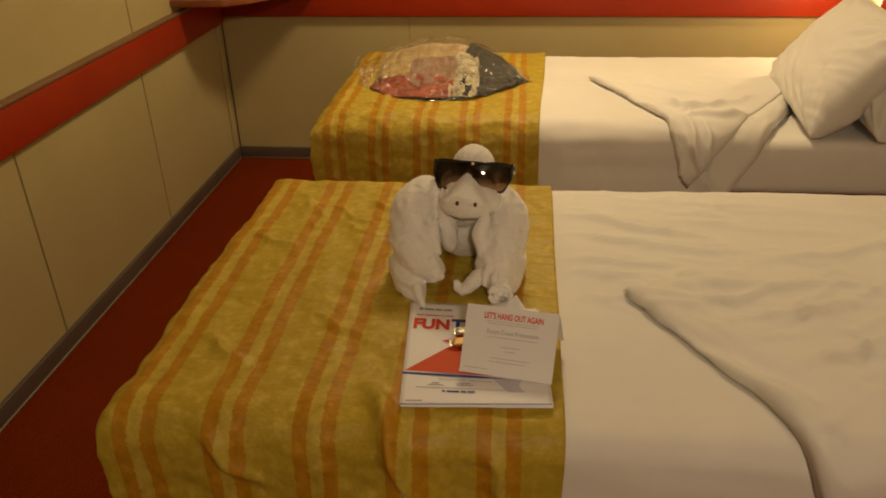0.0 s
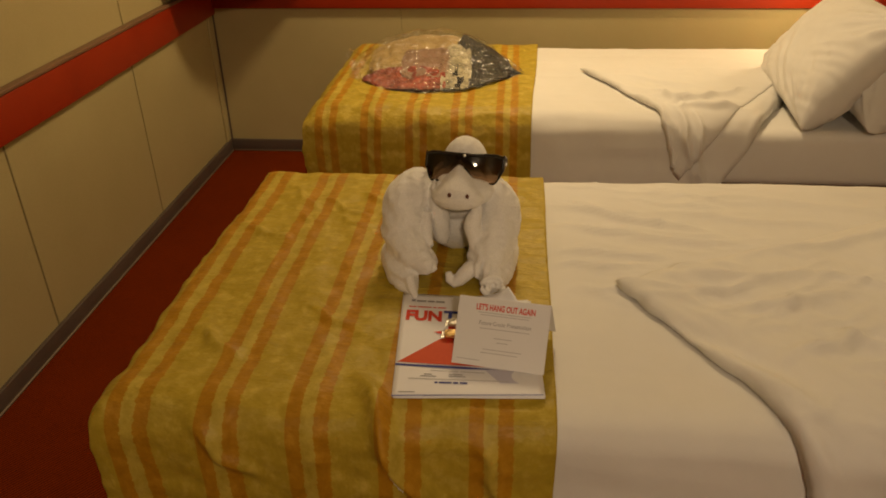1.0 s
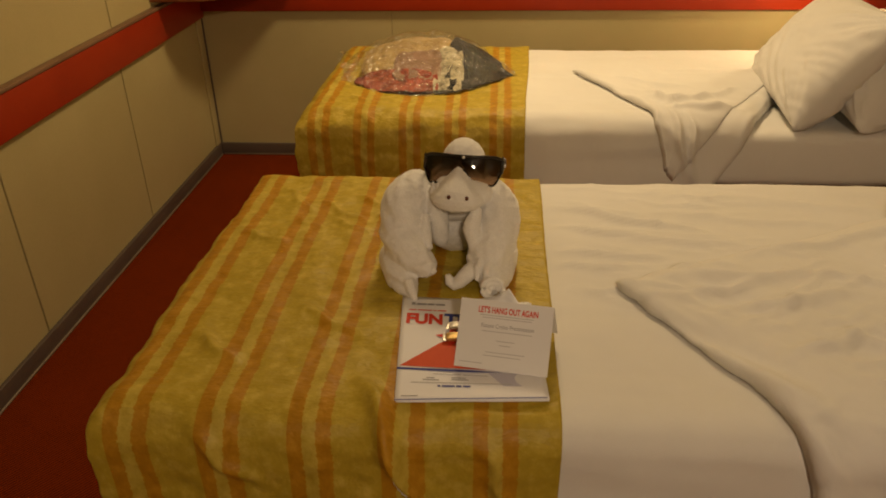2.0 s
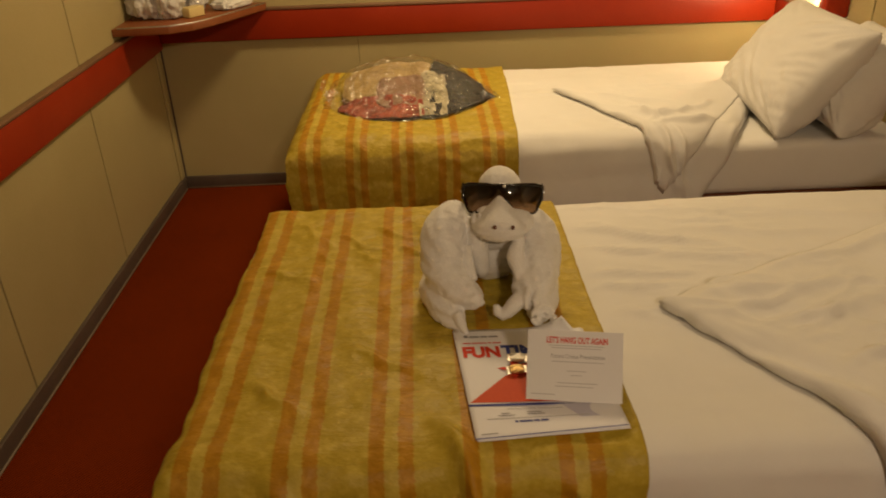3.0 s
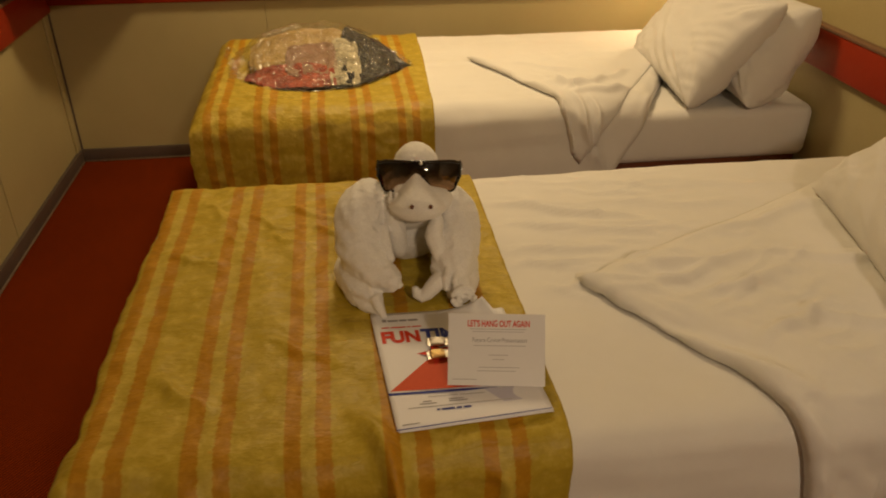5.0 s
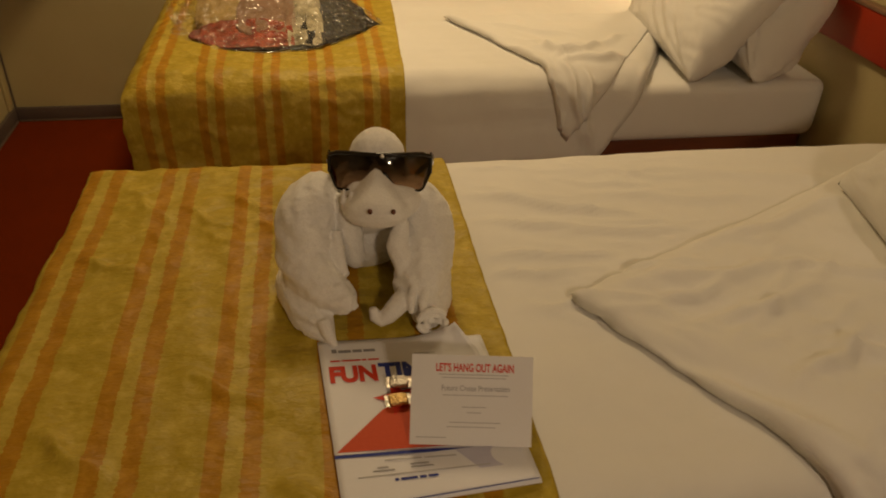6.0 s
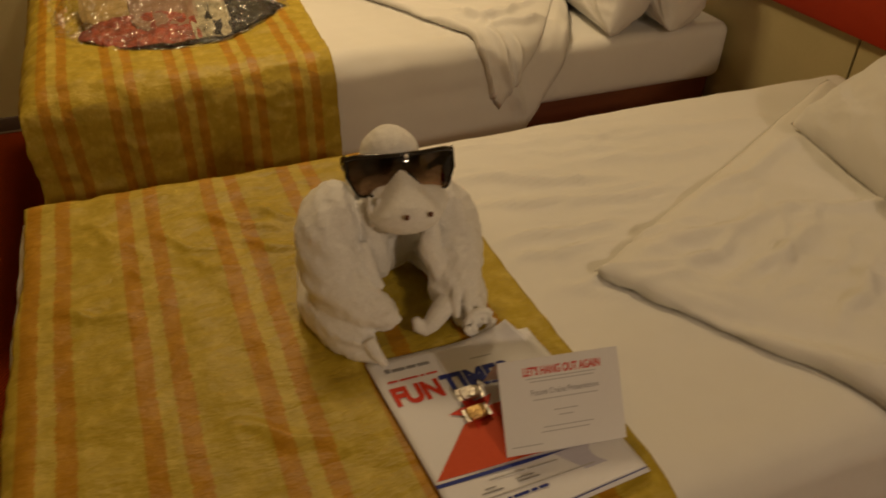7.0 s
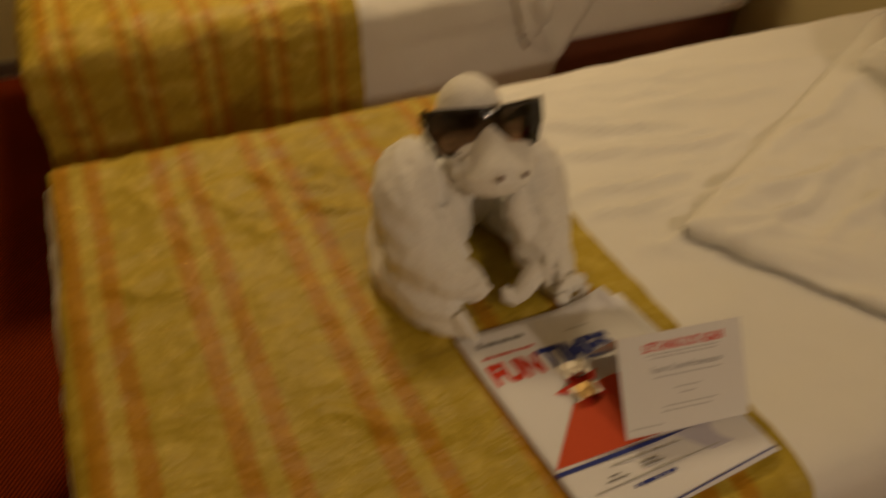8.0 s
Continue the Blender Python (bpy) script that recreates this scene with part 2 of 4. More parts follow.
# ---------------------------------------------------------------- mesh helpers
def finish(name, bm, material, smooth=True):
    me = bpy.data.meshes.new(name)
    bm.normal_update()
    bm.to_mesh(me)
    bm.free()
    me.materials.append(material)
    if smooth:
        me.polygons.foreach_set("use_smooth", [True] * len(me.polygons))
    return me


def thing(name, m, label, category, group="", kind=""):
    ob = new(name)
    ob.empty_display_size = 0.05
    ob.matrix_world = m
    return tagged(ob, label, category, group, kind)


def part(name, bm, material, parent, label="", smooth=True):
    ob = new(name, finish(name, bm, material, smooth))
    ob.parent = parent
    return tagged(ob, label)


def solid(name, bm, material, label, category, m=None, group="", kind="", smooth=True):
    ob = new(name, finish(name, bm, material, smooth))
    ob.matrix_world = m or Matrix()
    return tagged(ob, label, category, group, kind)


def box(x0, x1, y0, y1, z0, z1, bevel=0.0, segs=2, bm=None):
    one = bmesh.new()
    bmesh.ops.create_cube(one, size=1, matrix=Matrix.Translation(((x0 + x1) / 2, (y0 + y1) / 2, (z0 + z1) / 2)) @ Matrix.Diagonal((x1 - x0, y1 - y0, z1 - z0, 1)))
    if bevel:
        bmesh.ops.bevel(one, geom=one.edges[:], offset=bevel, segments=segs, profile=0.6, affect="EDGES")
    return one


def grid(nu, nv, f):
    bm = bmesh.new()
    rows = [[bm.verts.new(f(i / nu, j / nv)) for j in range(nv + 1)] for i in range(nu + 1)]
    for i in range(nu):
        for j in range(nv):
            bm.faces.new((rows[i][j], rows[i + 1][j], rows[i + 1][j + 1], rows[i][j + 1]))
    return bm


def closed_grid(nu, nv, f, g):
    """Two skins over one domain, joined at the rim."""
    bm = bmesh.new()
    top = [[bm.verts.new(f(i / nu, j / nv)) for j in range(nv + 1)] for i in range(nu + 1)]
    rim = lambda i, j: i in (0, nu) or j in (0, nv)
    low = [[top[i][j] if rim(i, j) else bm.verts.new(g(i / nu, j / nv)) for j in range(nv + 1)] for i in range(nu + 1)]
    for i in range(nu):
        for j in range(nv):
            bm.faces.new((top[i][j], top[i + 1][j], top[i + 1][j + 1], top[i][j + 1]))
            q = (low[i][j], low[i][j + 1], low[i + 1][j + 1], low[i + 1][j])
            if len(set(q)) > 2 and any(v not in (top[i][j], top[i + 1][j], top[i + 1][j + 1], top[i][j + 1]) for v in q):
                bm.faces.new(q)
    return bm


def tube(path, radii, sides=14, bm=None):
    """A tapered round bar along a path, closed at both ends."""
    bm = bm or bmesh.new()
    pts = [Vector(p) for p in path]
    rings = []
    for k, p in enumerate(pts):
        d = (pts[min(k + 1, len(pts) - 1)] - pts[max(k - 1, 0)]).normalized()
        q = d.to_track_quat("Z", "Y")
        rings.append([bm.verts.new(p + q @ Vector((radii[k] * math.cos(a), radii[k] * math.sin(a), 0))) for a in (2 * math.pi * s / sides for s in range(sides))])
    for a, b in zip(rings, rings[1:]):
        for s in range(sides):
            bm.faces.new((a[s], a[(s + 1) % sides], b[(s + 1) % sides], b[s]))
    bm.faces.new(rings[0][::-1])
    bm.faces.new(rings[-1])
    return bm


def blob(centre, radii, seed=0.0, amp=0.1, freq=2.0, levels=4, shape=None):
    bm = bmesh.new()
    bmesh.ops.create_icosphere(bm, subdivisions=levels, radius=1)
    for v in bm.verts:
        n = noise.noise(v.co * freq + Vector((seed, seed * 1.7, 0))) + 0.5 * noise.noise(v.co * freq * 2.3 + Vector((seed, 0, seed)))
        p = v.co * (1 + amp * n)
        if shape:
            p = shape(p)
        v.co = Vector(centre) + Vector((p.x * radii[0], p.y * radii[1], p.z * radii[2]))
    return bm


def prism(outline, z0, z1, bevel=0.0):
    bm = bmesh.new()
    low = [bm.verts.new((x, y, z0)) for x, y in outline]
    high = [bm.verts.new((x, y, z1)) for x, y in outline]
    bm.faces.new(low[::-1])
    bm.faces.new(high)
    for k in range(len(outline)):
        n = (k + 1) % len(outline)
        bm.faces.new((low[k], low[n], high[n], high[k]))
    if bevel:
        bmesh.ops.bevel(bm, geom=bm.edges[:], offset=bevel, segments=2, profile=0.6, affect="EDGES")
    return bm


def wave(x, y, seed):
    return noise.noise(Vector((x, y, seed)))


# ---------------------------------------------------------------- the cabin
X0, X1, Y0, Y1, TOP = -0.607, 1.868, -0.9, 3.445, 2.06
T = 0.06
RAIL_Z0, RAIL_Z1, PROUD = 0.594, 0.706, 0.022

floor = solid("floor", box(X0 - T, X1 + T, Y0 - T, Y1 + T, -0.06, 0.0), CARPET, "red ribbed carpet covering the cabin floor", "floor", kind="structure", smooth=False)
ceiling = solid("ceiling", box(X0 - T, X1 + T, Y0 - T, Y1 + T, TOP, TOP + 0.06), CEILING, "plain off-white panelled cabin ceiling", "ceiling", kind="structure", smooth=False)


def wall(name, along_x, at, out, lo, hi, seams, gap=0.0032):
    """A wall of laminate panels with narrow open joints on a dark backing. out: the side, +1 or -1, away from the room."""
    base = (0.008, T)

    def slab(a, b, z0, z1, d0, d1, bevel=0.0):
        p, q = sorted((at + out * d0, at + out * d1))
        return box(a, b, p, q, z0, z1, bevel, 1) if along_x else box(p, q, a, b, z0, z1, bevel, 1)

    ob = solid(name, slab(lo - T, hi + T, 0, TOP, *base), SEAM, "cream laminate cabin wall in tall panels", "wall", kind="structure", smooth=False)
    edges = [lo] + seams + [hi]
    for a, b in zip(edges, edges[1:]):
        for z0, z1 in ((0.0, 0.66), (0.664, TOP)):
            part("panel", slab(a + gap, b - gap, z0, z1, 0.0, 0.0075, 0.0012), WALL, ob, smooth=False)
    return ob


wall_left = wall("wall_left", False, X0, -1, Y0, Y1, [-0.16, 0.555, 1.27, 1.990, 2.710, 3.40])
wall_back = wall("wall_back", True, Y1, 1, X0, X1, [0.188], 0.0006)
wall_right = wall("wall_right", False, X1, 1, Y0, Y1, [-0.1, 0.6, 1.3, 2.0, 2.78, 3.40])
wall_front = wall("wall_front", True, Y0, -1, X0, X1, [-0.1, 0.6, 1.3])


def rail(name, x0, x1, y0, y1, cap, up=0.0):
    ob = solid(name, box(x0, x1, y0, y1, RAIL_Z0 + up, RAIL_Z1 + up, 0.004), RAIL, "glossy red lacquered rail along the wall", "wall rail", kind="structure")
    part("capping", box(*cap, RAIL_Z1 + up + 0.0005, RAIL_Z1 + up + 0.012, 0.003), RAIL_TOP, ob, "grey-brown capping strip")
    return ob


rail("trim_rail_left", X0, X0 + PROUD, Y0, Y1, (X0, X0 + PROUD + 0.003, Y0, Y1))
rail("trim_rail_back", X0 + PROUD, X1 - PROUD, Y1 - PROUD, Y1, (X0 + PROUD + 0.003, X1 - PROUD - 0.003, Y1 - PROUD - 0.003, Y1), 0.026)
rail("trim_rail_right", X1 - PROUD, X1, Y0, Y1, (X1 - PROUD - 0.003, X1, Y0, Y1))


def skirting(name, x0, x1, y0, y1, strip):
    ob = solid(name, box(x0, x1, y0, y1, 0.0, 0.052, 0.002), BASE, "low grey-brown skirting board above the carpet", "skirting", kind="structure")
    part("sealant", box(*strip, 0.0, 0.006), WHITE_EDGE, ob, "pale sealant line")


skirting("baseboard_left", X0, X0 + 0.012, Y0, Y1, (X0 + 0.012, X0 + 0.016, Y0, Y1 - 0.02))
skirting("baseboard_back", X0 + 0.012, X1 - 0.012, Y1 - 0.012, Y1, (X0 + 0.02, X1 - 0.02, Y1 - 0.016, Y1 - 0.012))
skirting("baseboard_right", X1 - 0.012, X1, Y0, Y1, (X1 - 0.016, X1 - 0.012, Y0, Y1 - 0.02))
solid("trim_corner_post", box(X0 + 0.0005, X0 + 0.008, Y1 - 0.05, Y1 - 0.0005, 0.052, RAIL_Z0, 0.002), WALL, "narrow cream cover strip in the corner", "trim", kind="structure")


solid("trim_corner_joint", box(X0 + 0.0085, X0 + 0.0145, Y1 - 0.004, Y1 - 0.0005, 0.052, RAIL_Z0), BASE, "narrow dark joint where two walls meet", "trim", kind="structure", smooth=False)


def ceiling_light(at):
    lamp = thing("ceiling_light", Matrix.Translation((at[0], at[1], TOP)), "round white ceiling light, switched on", "ceiling light", "ceiling lights")
    part("rim", tube([(0, 0, 0), (0, 0, -0.02), (0, 0, -0.024)], [0.16, 0.16, 0.15], 40), CEILING, lamp)
    part("diffuser", tube([(0, 0, -0.0245), (0, 0, -0.03), (0, 0, -0.034)], [0.135, 0.12, 0.07], 40), GLOW, lamp)


ceiling_light(LAMP_A)
ceiling_light(LAMP_B)


# ---------------------------------------------------------------- beds
class Drape:
    """A cloth laid over a bed: its foot end at x0, its sides at y0 and y1."""

    def __init__(self, x0, y0, y1, top, r, flare=0.0):
        self.x0, self.y0, self.y1, self.top, self.r, self.flare = x0, y0, y1, top, r, flare

    def bend(self, d, r):
        if d <= 0:
            return -d, 0.0, 0.0
        if d < r * math.pi / 2:
            a = d / r
            return -r * math.sin(a), r * (1 - math.cos(a)), a
        return -r, r + d - r * math.pi / 2, math.pi / 2

    def at(self, u, v, off=0.0, lump=0.0):
        r = self.r + off
        dx, zx, ax = self.bend(self.x0 + self.r - u, r)
        x = self.x0 + self.r + dx - self.flare * max(0.0, zx - self.r) * min(1.0, max(0.0, (v - self.y0 - 0.03) / 0.2))
        if v < (self.y0 + self.y1) / 2:
            dy, zy, ay = self.bend(self.y0 + self.r - v, r)
            y, side = self.y0 + self.r + dy, -1
        else:
            dy, zy, ay = self.bend(v - self.y1 + self.r, r)
            y, side = self.y1 - self.r - dy, 1
        z = self.top + off - (zx ** 4 + zy ** 4) ** 0.25
        c = math.cos(ax) * math.cos(ay)
        return Vector((x - lump * math.sin(ax), y + side * lump * math.sin(ay), max(z + lump * c, 0.02)))


def bed(y0, y1, seed, label, group, flap, bulge, duvet_end, mattress_top, radius, foot, edge_in, folds, kink=None, thick=0.021, pucker=0.0024, lean=0.0, runner_end=0.721, flare=0.14, head=1.848):
    """One made-up single bed, its foot towards the aisle and its head at the side wall."""
    top = 0.545
    base = Vector((0.9, (y0 + y1) / 2, 0))
    ob = thing("bed", Matrix.Translation(base), label, "bed", group)
    loc = lambda p: Vector(p) - base
    b = box(foot + 0.05, head - 0.01, y0 + 0.06, y1 - 0.05, 0.0, 0.333, 0.012)
    bmesh.ops.translate(b, verts=b.verts, vec=-base)
    part("bed_base", b, BED_WOOD, ob, "dark brown wooden bed base")
    b = box(foot + 0.03, head, y0 + 0.022, y1 - 0.03, 0.335, mattress_top, 0.038, 5)
    bmesh.ops.translate(b, verts=b.verts, vec=-base)
    part("mattress", b, LINEN, ob, "mattress in a tight white fitted sheet")
    cloth = Drape(foot + 0.012, y0 + 0.006, y1 - 0.006, top, radius, flare)
    v0, v1 = y0 - 0.40, y1 + 0.20

    def ridges(u, v):
        """Single creases: from, to, height, half width."""
        h = 0.0
        for ax, ay, bx, by, amp, wide in folds:
            lx, ly = bx - ax, by - ay
            k = ((u - ax) * lx + (v - ay) * ly) / (lx * lx + ly * ly)
            if -0.1 < k < 1.1:
                d = ((u - ax) * ly - (v - ay) * lx) / math.hypot(lx, ly) + 0.006 * math.sin(9 * k)
                h += 2.3 * amp * math.exp(-(d / (0.85 * wide)) ** 2) * max(0.0, math.sin(math.pi * (k + 0.1) / 1.2))
        return h

    def ripple(u, v):
        long_way = 0.0038 * wave(u * 2.0, v * 13, seed) + 0.0022 * wave(u * 5, v * 27, seed + 3)
        broad = 0.006 * wave(u * 2.2, v * 2.2, seed + 9)
        cross = 0.0022 * wave(u * 16 + v * 7, v * 4, seed + 5)
        hang = 0.012 * wave(u * 9, v * 2, seed + 14) * min(1.0, max(0.0, (y0 + 0.02 - v) / 0.12))
        return long_way + broad + cross + hang + ridges(u, v)

    def end_at(v):
        k = min(1.0, max(-0.5, (v - y0) / (y1 - y0)))
        return duvet_end[0] + (duvet_end[1] - duvet_end[0]) * k

    def duvet(i, j):
        v = v0 + (v1 - v0) * j
        u0 = foot - 0.26
        u = u0 + (end_at(v) - u0) * i
        tuck = min(1.0, max(0.0, (u - foot - 0.005) / 0.05)) if edge_in > 0 else 1.0
        tuck *= min(1.0, max(0.0, (runner_end - 0.015 - u) / 0.03))
        p = cloth.at(u, v, -0.010 * tuck - (0.002 if edge_in > 0 and u < foot + 0.06 else 0.0), ripple(u, v))
        edge = max(0.0, 1 - (end_at(v) - u) / 0.05)
        sink = (top - mattress_top) * (1 - math.sqrt(max(0.0, 1 - edge * edge)))
        p.z -= sink
        return loc(p)

    d = part("duvet", grid(250, 190, duvet), LINEN, ob, "rumpled white duvet, one corner turned down")
    d.modifiers.new("thick", "SOLIDIFY").thickness = 0.006

    def runner_edge(v):
        return runner_end + lean * min(1.0, max(0.0, (v - y0) / (y1 - y0))) + 0.005 * wave(v * 3, 0.3, seed)

    def runner(i, j):
        v = v0 - 0.02 + (v1 - v0 + 0.02) * j
        level = min(1.0, max(0.0, (v - y0 - 0.02) / 0.08))
        u0 = foot + edge_in * level + 0.014 * wave(v * 2.5, 1.0, seed + 2)
        u = u0 + (runner_edge(v) - u0) * i
        return loc(cloth.at(u, v, 0.0105, ripple(u, v) + pucker * wave(u * 26, v * 34, seed + 60) + 0.0035 * abs(wave(u * 6 + v * 9, v * 10 - u * 6, seed + 21)) + 0.002 * wave(u * 22, v * 9, seed + 30)))

    r = part("bed_runner", grid(150, 240, runner), RUNNER, ob, "gold satin bed runner with orange stripes")
    r.modifiers.new("thick", "SOLIDIFY").thickness = 0.004

    tip, hang, crease, back = (Vector(p) for p in flap)

    def flap_uv(i, j):
        front = tip.lerp(hang, i)
        if kink:
            bend = Vector(kink)
            front = tip.lerp(bend, i / 0.55) if i < 0.55 else bend.lerp(hang, (i - 0.55) / 0.45)
        p = front * (1 - j) + crease * i * j + back * (1 - i) * j
        p += Vector((0.006 * wave(i * 9, 0.0, seed + 50) + 0.003 * wave(i * 22, 0.0, seed + 51), 0)) * (1 - j)
        return p + Vector((bulge * math.sin(math.pi * i ** 1.3) * (1 - j), 0))

    def flap_skin(i, j, sign):
        uv = flap_uv(i, j)
        e = min(i * 1.0, (1 - i) * 1.0, j * 1.0, (1 - j) * 0.22) * 9
        full = math.sqrt(1 - (1 - min(e, 1.0)) ** 2)
        if j < 0.3:
            low = 1 - (1 - min(j * 24, 1.0)) ** 2
            full = math.sqrt(max(0.0, low)) * (1 if i > 0.1 else math.sqrt(1 - (1 - i * 10) ** 2))
        puff = 0.008 * wave(uv.x * 7, uv.y * 7, seed + 40) + 0.6 * thick * wave((uv.x - uv.y) * 4, (uv.x + uv.y) * 17, seed + 44) * math.exp(-j * 3) + 0.004 * wave((uv.x - uv.y) * 6, (uv.x + uv.y) * 9, seed + 47)
        roll = 0.15 * thick * math.exp(-((j - 0.05) / 0.04) ** 2) + 0.006 * abs(wave((uv.x - uv.y) * 5, (uv.x + uv.y) * 26, seed + 70)) * math.exp(-j * 4)
        off = 0.001 + 0.007 * math.exp(-(j / 0.03) ** 2) + (full * (thick + roll) if sign > 0 else 0.0)
        return loc(cloth.at(uv.x, uv.y, off, ripple(uv.x, uv.y) + (puff * full if sign > 0 else 0)))

    part("turned_corner", closed_grid(90, 120, lambda i, j: flap_skin(i, j, 1), lambda i, j: flap_skin(i, j, -1)), LINEN, ob, "turned-down corner of the duvet")
    return ob


rnd = random.Random(11)
small_folds = []
for k in range(34):
    x, y, far = rnd.uniform(0.73, 1.02), rnd.uniform(1.44, 1.92), rnd.uniform(0.06, 0.24)
    small_folds.append((x, y, x + far, y + far * rnd.uniform(-0.42, 0.06), rnd.uniform(0.0012, 0.0028), rnd.uniform(0.006, 0.010)))
for k in range(16):
    x, y, far = rnd.uniform(0.95, 1.2), rnd.uniform(1.1, 1.6), rnd.uniform(0.06, 0.2)
    small_folds.append((x, y, x + far, y + far * rnd.uniform(-0.1, 0.9), rnd.uniform(0.0012, 0.0028), rnd.uniform(0.006, 0.010)))
bed(1.10, 1.972, 1.0, "single bed with white duvet and gold striped runner", "twin beds",
    ((0.836, 1.480), (1.085, 0.93), (1.42, 0.93), (1.70, 1.915)), 0.03, (1.50, 1.80), 0.50, 0.045, 0.045, 0.025,
    ((0.75, 1.80, 1.05, 1.69, 0.006, 0.012), (0.74, 1.71, 0.92, 1.665, 0.005, 0.010), (0.88, 1.66, 1.12, 1.645, 0.005, 0.012), (0.75, 1.605, 0.95, 1.585, 0.004, 0.010),
     (0.74, 1.555, 0.90, 1.545, 0.004, 0.008), (0.76, 1.475, 0.86, 1.47, 0.003, 0.008), (1.10, 1.86, 1.45, 1.80, 0.004, 0.02), (1.0, 1.77, 1.3, 1.74, 0.003, 0.015),
     (0.16, 1.86, 0.24, 1.74, 0.0026, 0.008), (0.25, 1.79, 0.36, 1.70, 0.0034, 0.008), (0.31, 1.83, 0.44, 1.74, 0.0034, 0.008), (0.36, 1.74, 0.48, 1.66, 0.0034, 0.008), (0.28, 1.72, 0.38, 1.64, 0.0026, 0.008), (0.20, 1.72, 0.28, 1.66, 0.0024, 0.007), (0.40, 1.82, 0.50, 1.73, 0.0026, 0.008),
     (0.12, 1.64, 0.22, 1.60, 0.004, 0.010), (0.30, 1.38, 0.42, 1.30, 0.004, 0.012), (0.44, 1.18, 0.56, 0.94, 0.013, 0.016), (0.15, 1.30, 0.24, 1.22, 0.005, 0.012),
     (0.20, 1.10, 0.30, 1.00, 0.006, 0.014), (0.62, 1.08, 0.66, 0.95, 0.006, 0.012), (0.90, 1.475, 1.25, 1.50, 0.005, 0.014), (0.98, 1.37, 1.22, 1.44, 0.006, 0.014), (0.94, 1.42, 1.10, 1.47, 0.005, 0.010), (1.12, 1.32, 1.34, 1.25, 0.006, 0.016), (1.05, 1.56, 1.40, 1.69, 0.005, 0.016), (1.05, 1.24, 1.22, 1.34, 0.006, 0.012), (1.2, 1.5, 1.42, 1.44, 0.005, 0.014)) + tuple(small_folds))
bed(2.370, 3.178, 6.0, "single bed against the far wall with striped runner", "twin beds",
    ((0.862, 2.815), (1.098, 2.245), (1.125, 2.215), (1.55, 2.85)), 0.0, (1.31, 1.76), 0.497, 0.065, 0.035, -0.09,
    ((0.95, 2.72, 1.20, 2.62, 0.004, 0.015), (1.02, 2.82, 1.35, 2.80, 0.003, 0.02), (0.20, 2.28, 0.30, 2.25, 0.002, 0.012), (0.50, 2.34, 0.62, 2.28, 0.002, 0.012),
     (0.40, 2.20, 0.52, 2.17, 0.002, 0.012), (0.10, 2.22, 0.20, 2.15, 0.002, 0.012), (1.02, 2.52, 1.26, 2.43, 0.005, 0.014), (1.10, 2.42, 1.17, 2.20, 0.008, 0.012), (1.15, 2.40, 1.20, 2.16, 0.008, 0.010), (1.20, 2.50, 1.34, 2.62, 0.005, 0.016), (1.06, 2.56, 1.12, 2.44, 0.006, 0.010), (0.15, 2.55, 0.28, 2.45, 0.004, 0.012), (1.09, 2.45, 1.24, 2.52, 0.008, 0.012), (1.11, 2.43, 1.30, 2.45, 0.007, 0.012), (1.30, 2.36, 1.44, 2.60, 0.006, 0.014)), (1.045, 2.44), 0.017, 0.0042, 0.035, 0.700)


def pillow(name, seed, near_low, far_low, near_top, label):
    """A plump pillow through three of its corners, leaning with its long side down."""
    a, bb, c = Vector(near_low), Vector(far_low), Vector(near_top)
    ax, up = (bb - a) / 2, (c - a) / 2
    mid = a + ax + up
    nrm = ax.cross(up).normalized()
    if nrm.x > 0:
        nrm = -nrm

    def skin(i, j, sign):
        u, v = 2 * i - 1, 2 * j - 1
        full = ((1 - abs(u) ** 2.6) * (1 - abs(v) ** 2.6)) ** 0.55
        pu, pv = u * (1 - 0.045 * (1 - v * v)), v * (1 - 0.045 * (1 - u * u))
        corner = (abs(u) * abs(v)) ** 1.5
        fan = wave(math.atan2(1.02 - abs(v), 1.02 - abs(u)) * 6 + (3 if u > 0 else 0), (7 if v > 0 else 1), seed + 9)
        drag = wave((u - v) * 5 + 0.6 * wave(u * 3, v * 3, seed), (u + v) * 0.8, seed + 6)
        crease = 0.010 * wave(u * 2 + 2 * abs(v), v * 3, seed) + 0.060 * corner * fan + 0.024 * drag * max(0.0, 0.45 - v) * max(abs(u), abs(v)) + 0.034 * max(0.0, -u) ** 2 * (0.3 - abs(wave(v * 5 + u * 3, u * 1.5, seed + 4)))
        sag = 0.02 * (1 - v) * 0.5
        h = full ** 0.85 * (0.088 + sag + crease) + 0.002
        return ax * pu + up * pv + nrm * sign * h

    bm = closed_grid(80, 64, lambda i, j: skin(i, j, 1), lambda i, j: skin(i, j, -1))
    bmesh.ops.recalc_face_normals(bm, faces=bm.faces)
    return solid(name, bm, PILLOW, label, "pillow", Matrix.Translation(mid), "pillows")


pillow("pillow", 3.0, (1.435, 2.375, 0.512), (1.475, 2.93, 0.505), (1.672, 2.375, 0.798), "plump white pillow leaning at the head of the bed")
pillow("pillow", 8.0, (1.605, 2.36, 0.512), (1.630, 2.63, 0.500), (1.778, 2.385, 0.782), "white pillow propped behind another against the wall")
pillow("pillow", 12.0, (1.275, 1.13, 0.572), (1.425, 1.735, 0.568), (1.545, 1.075, 0.77), "white pillow at the head of the bed")



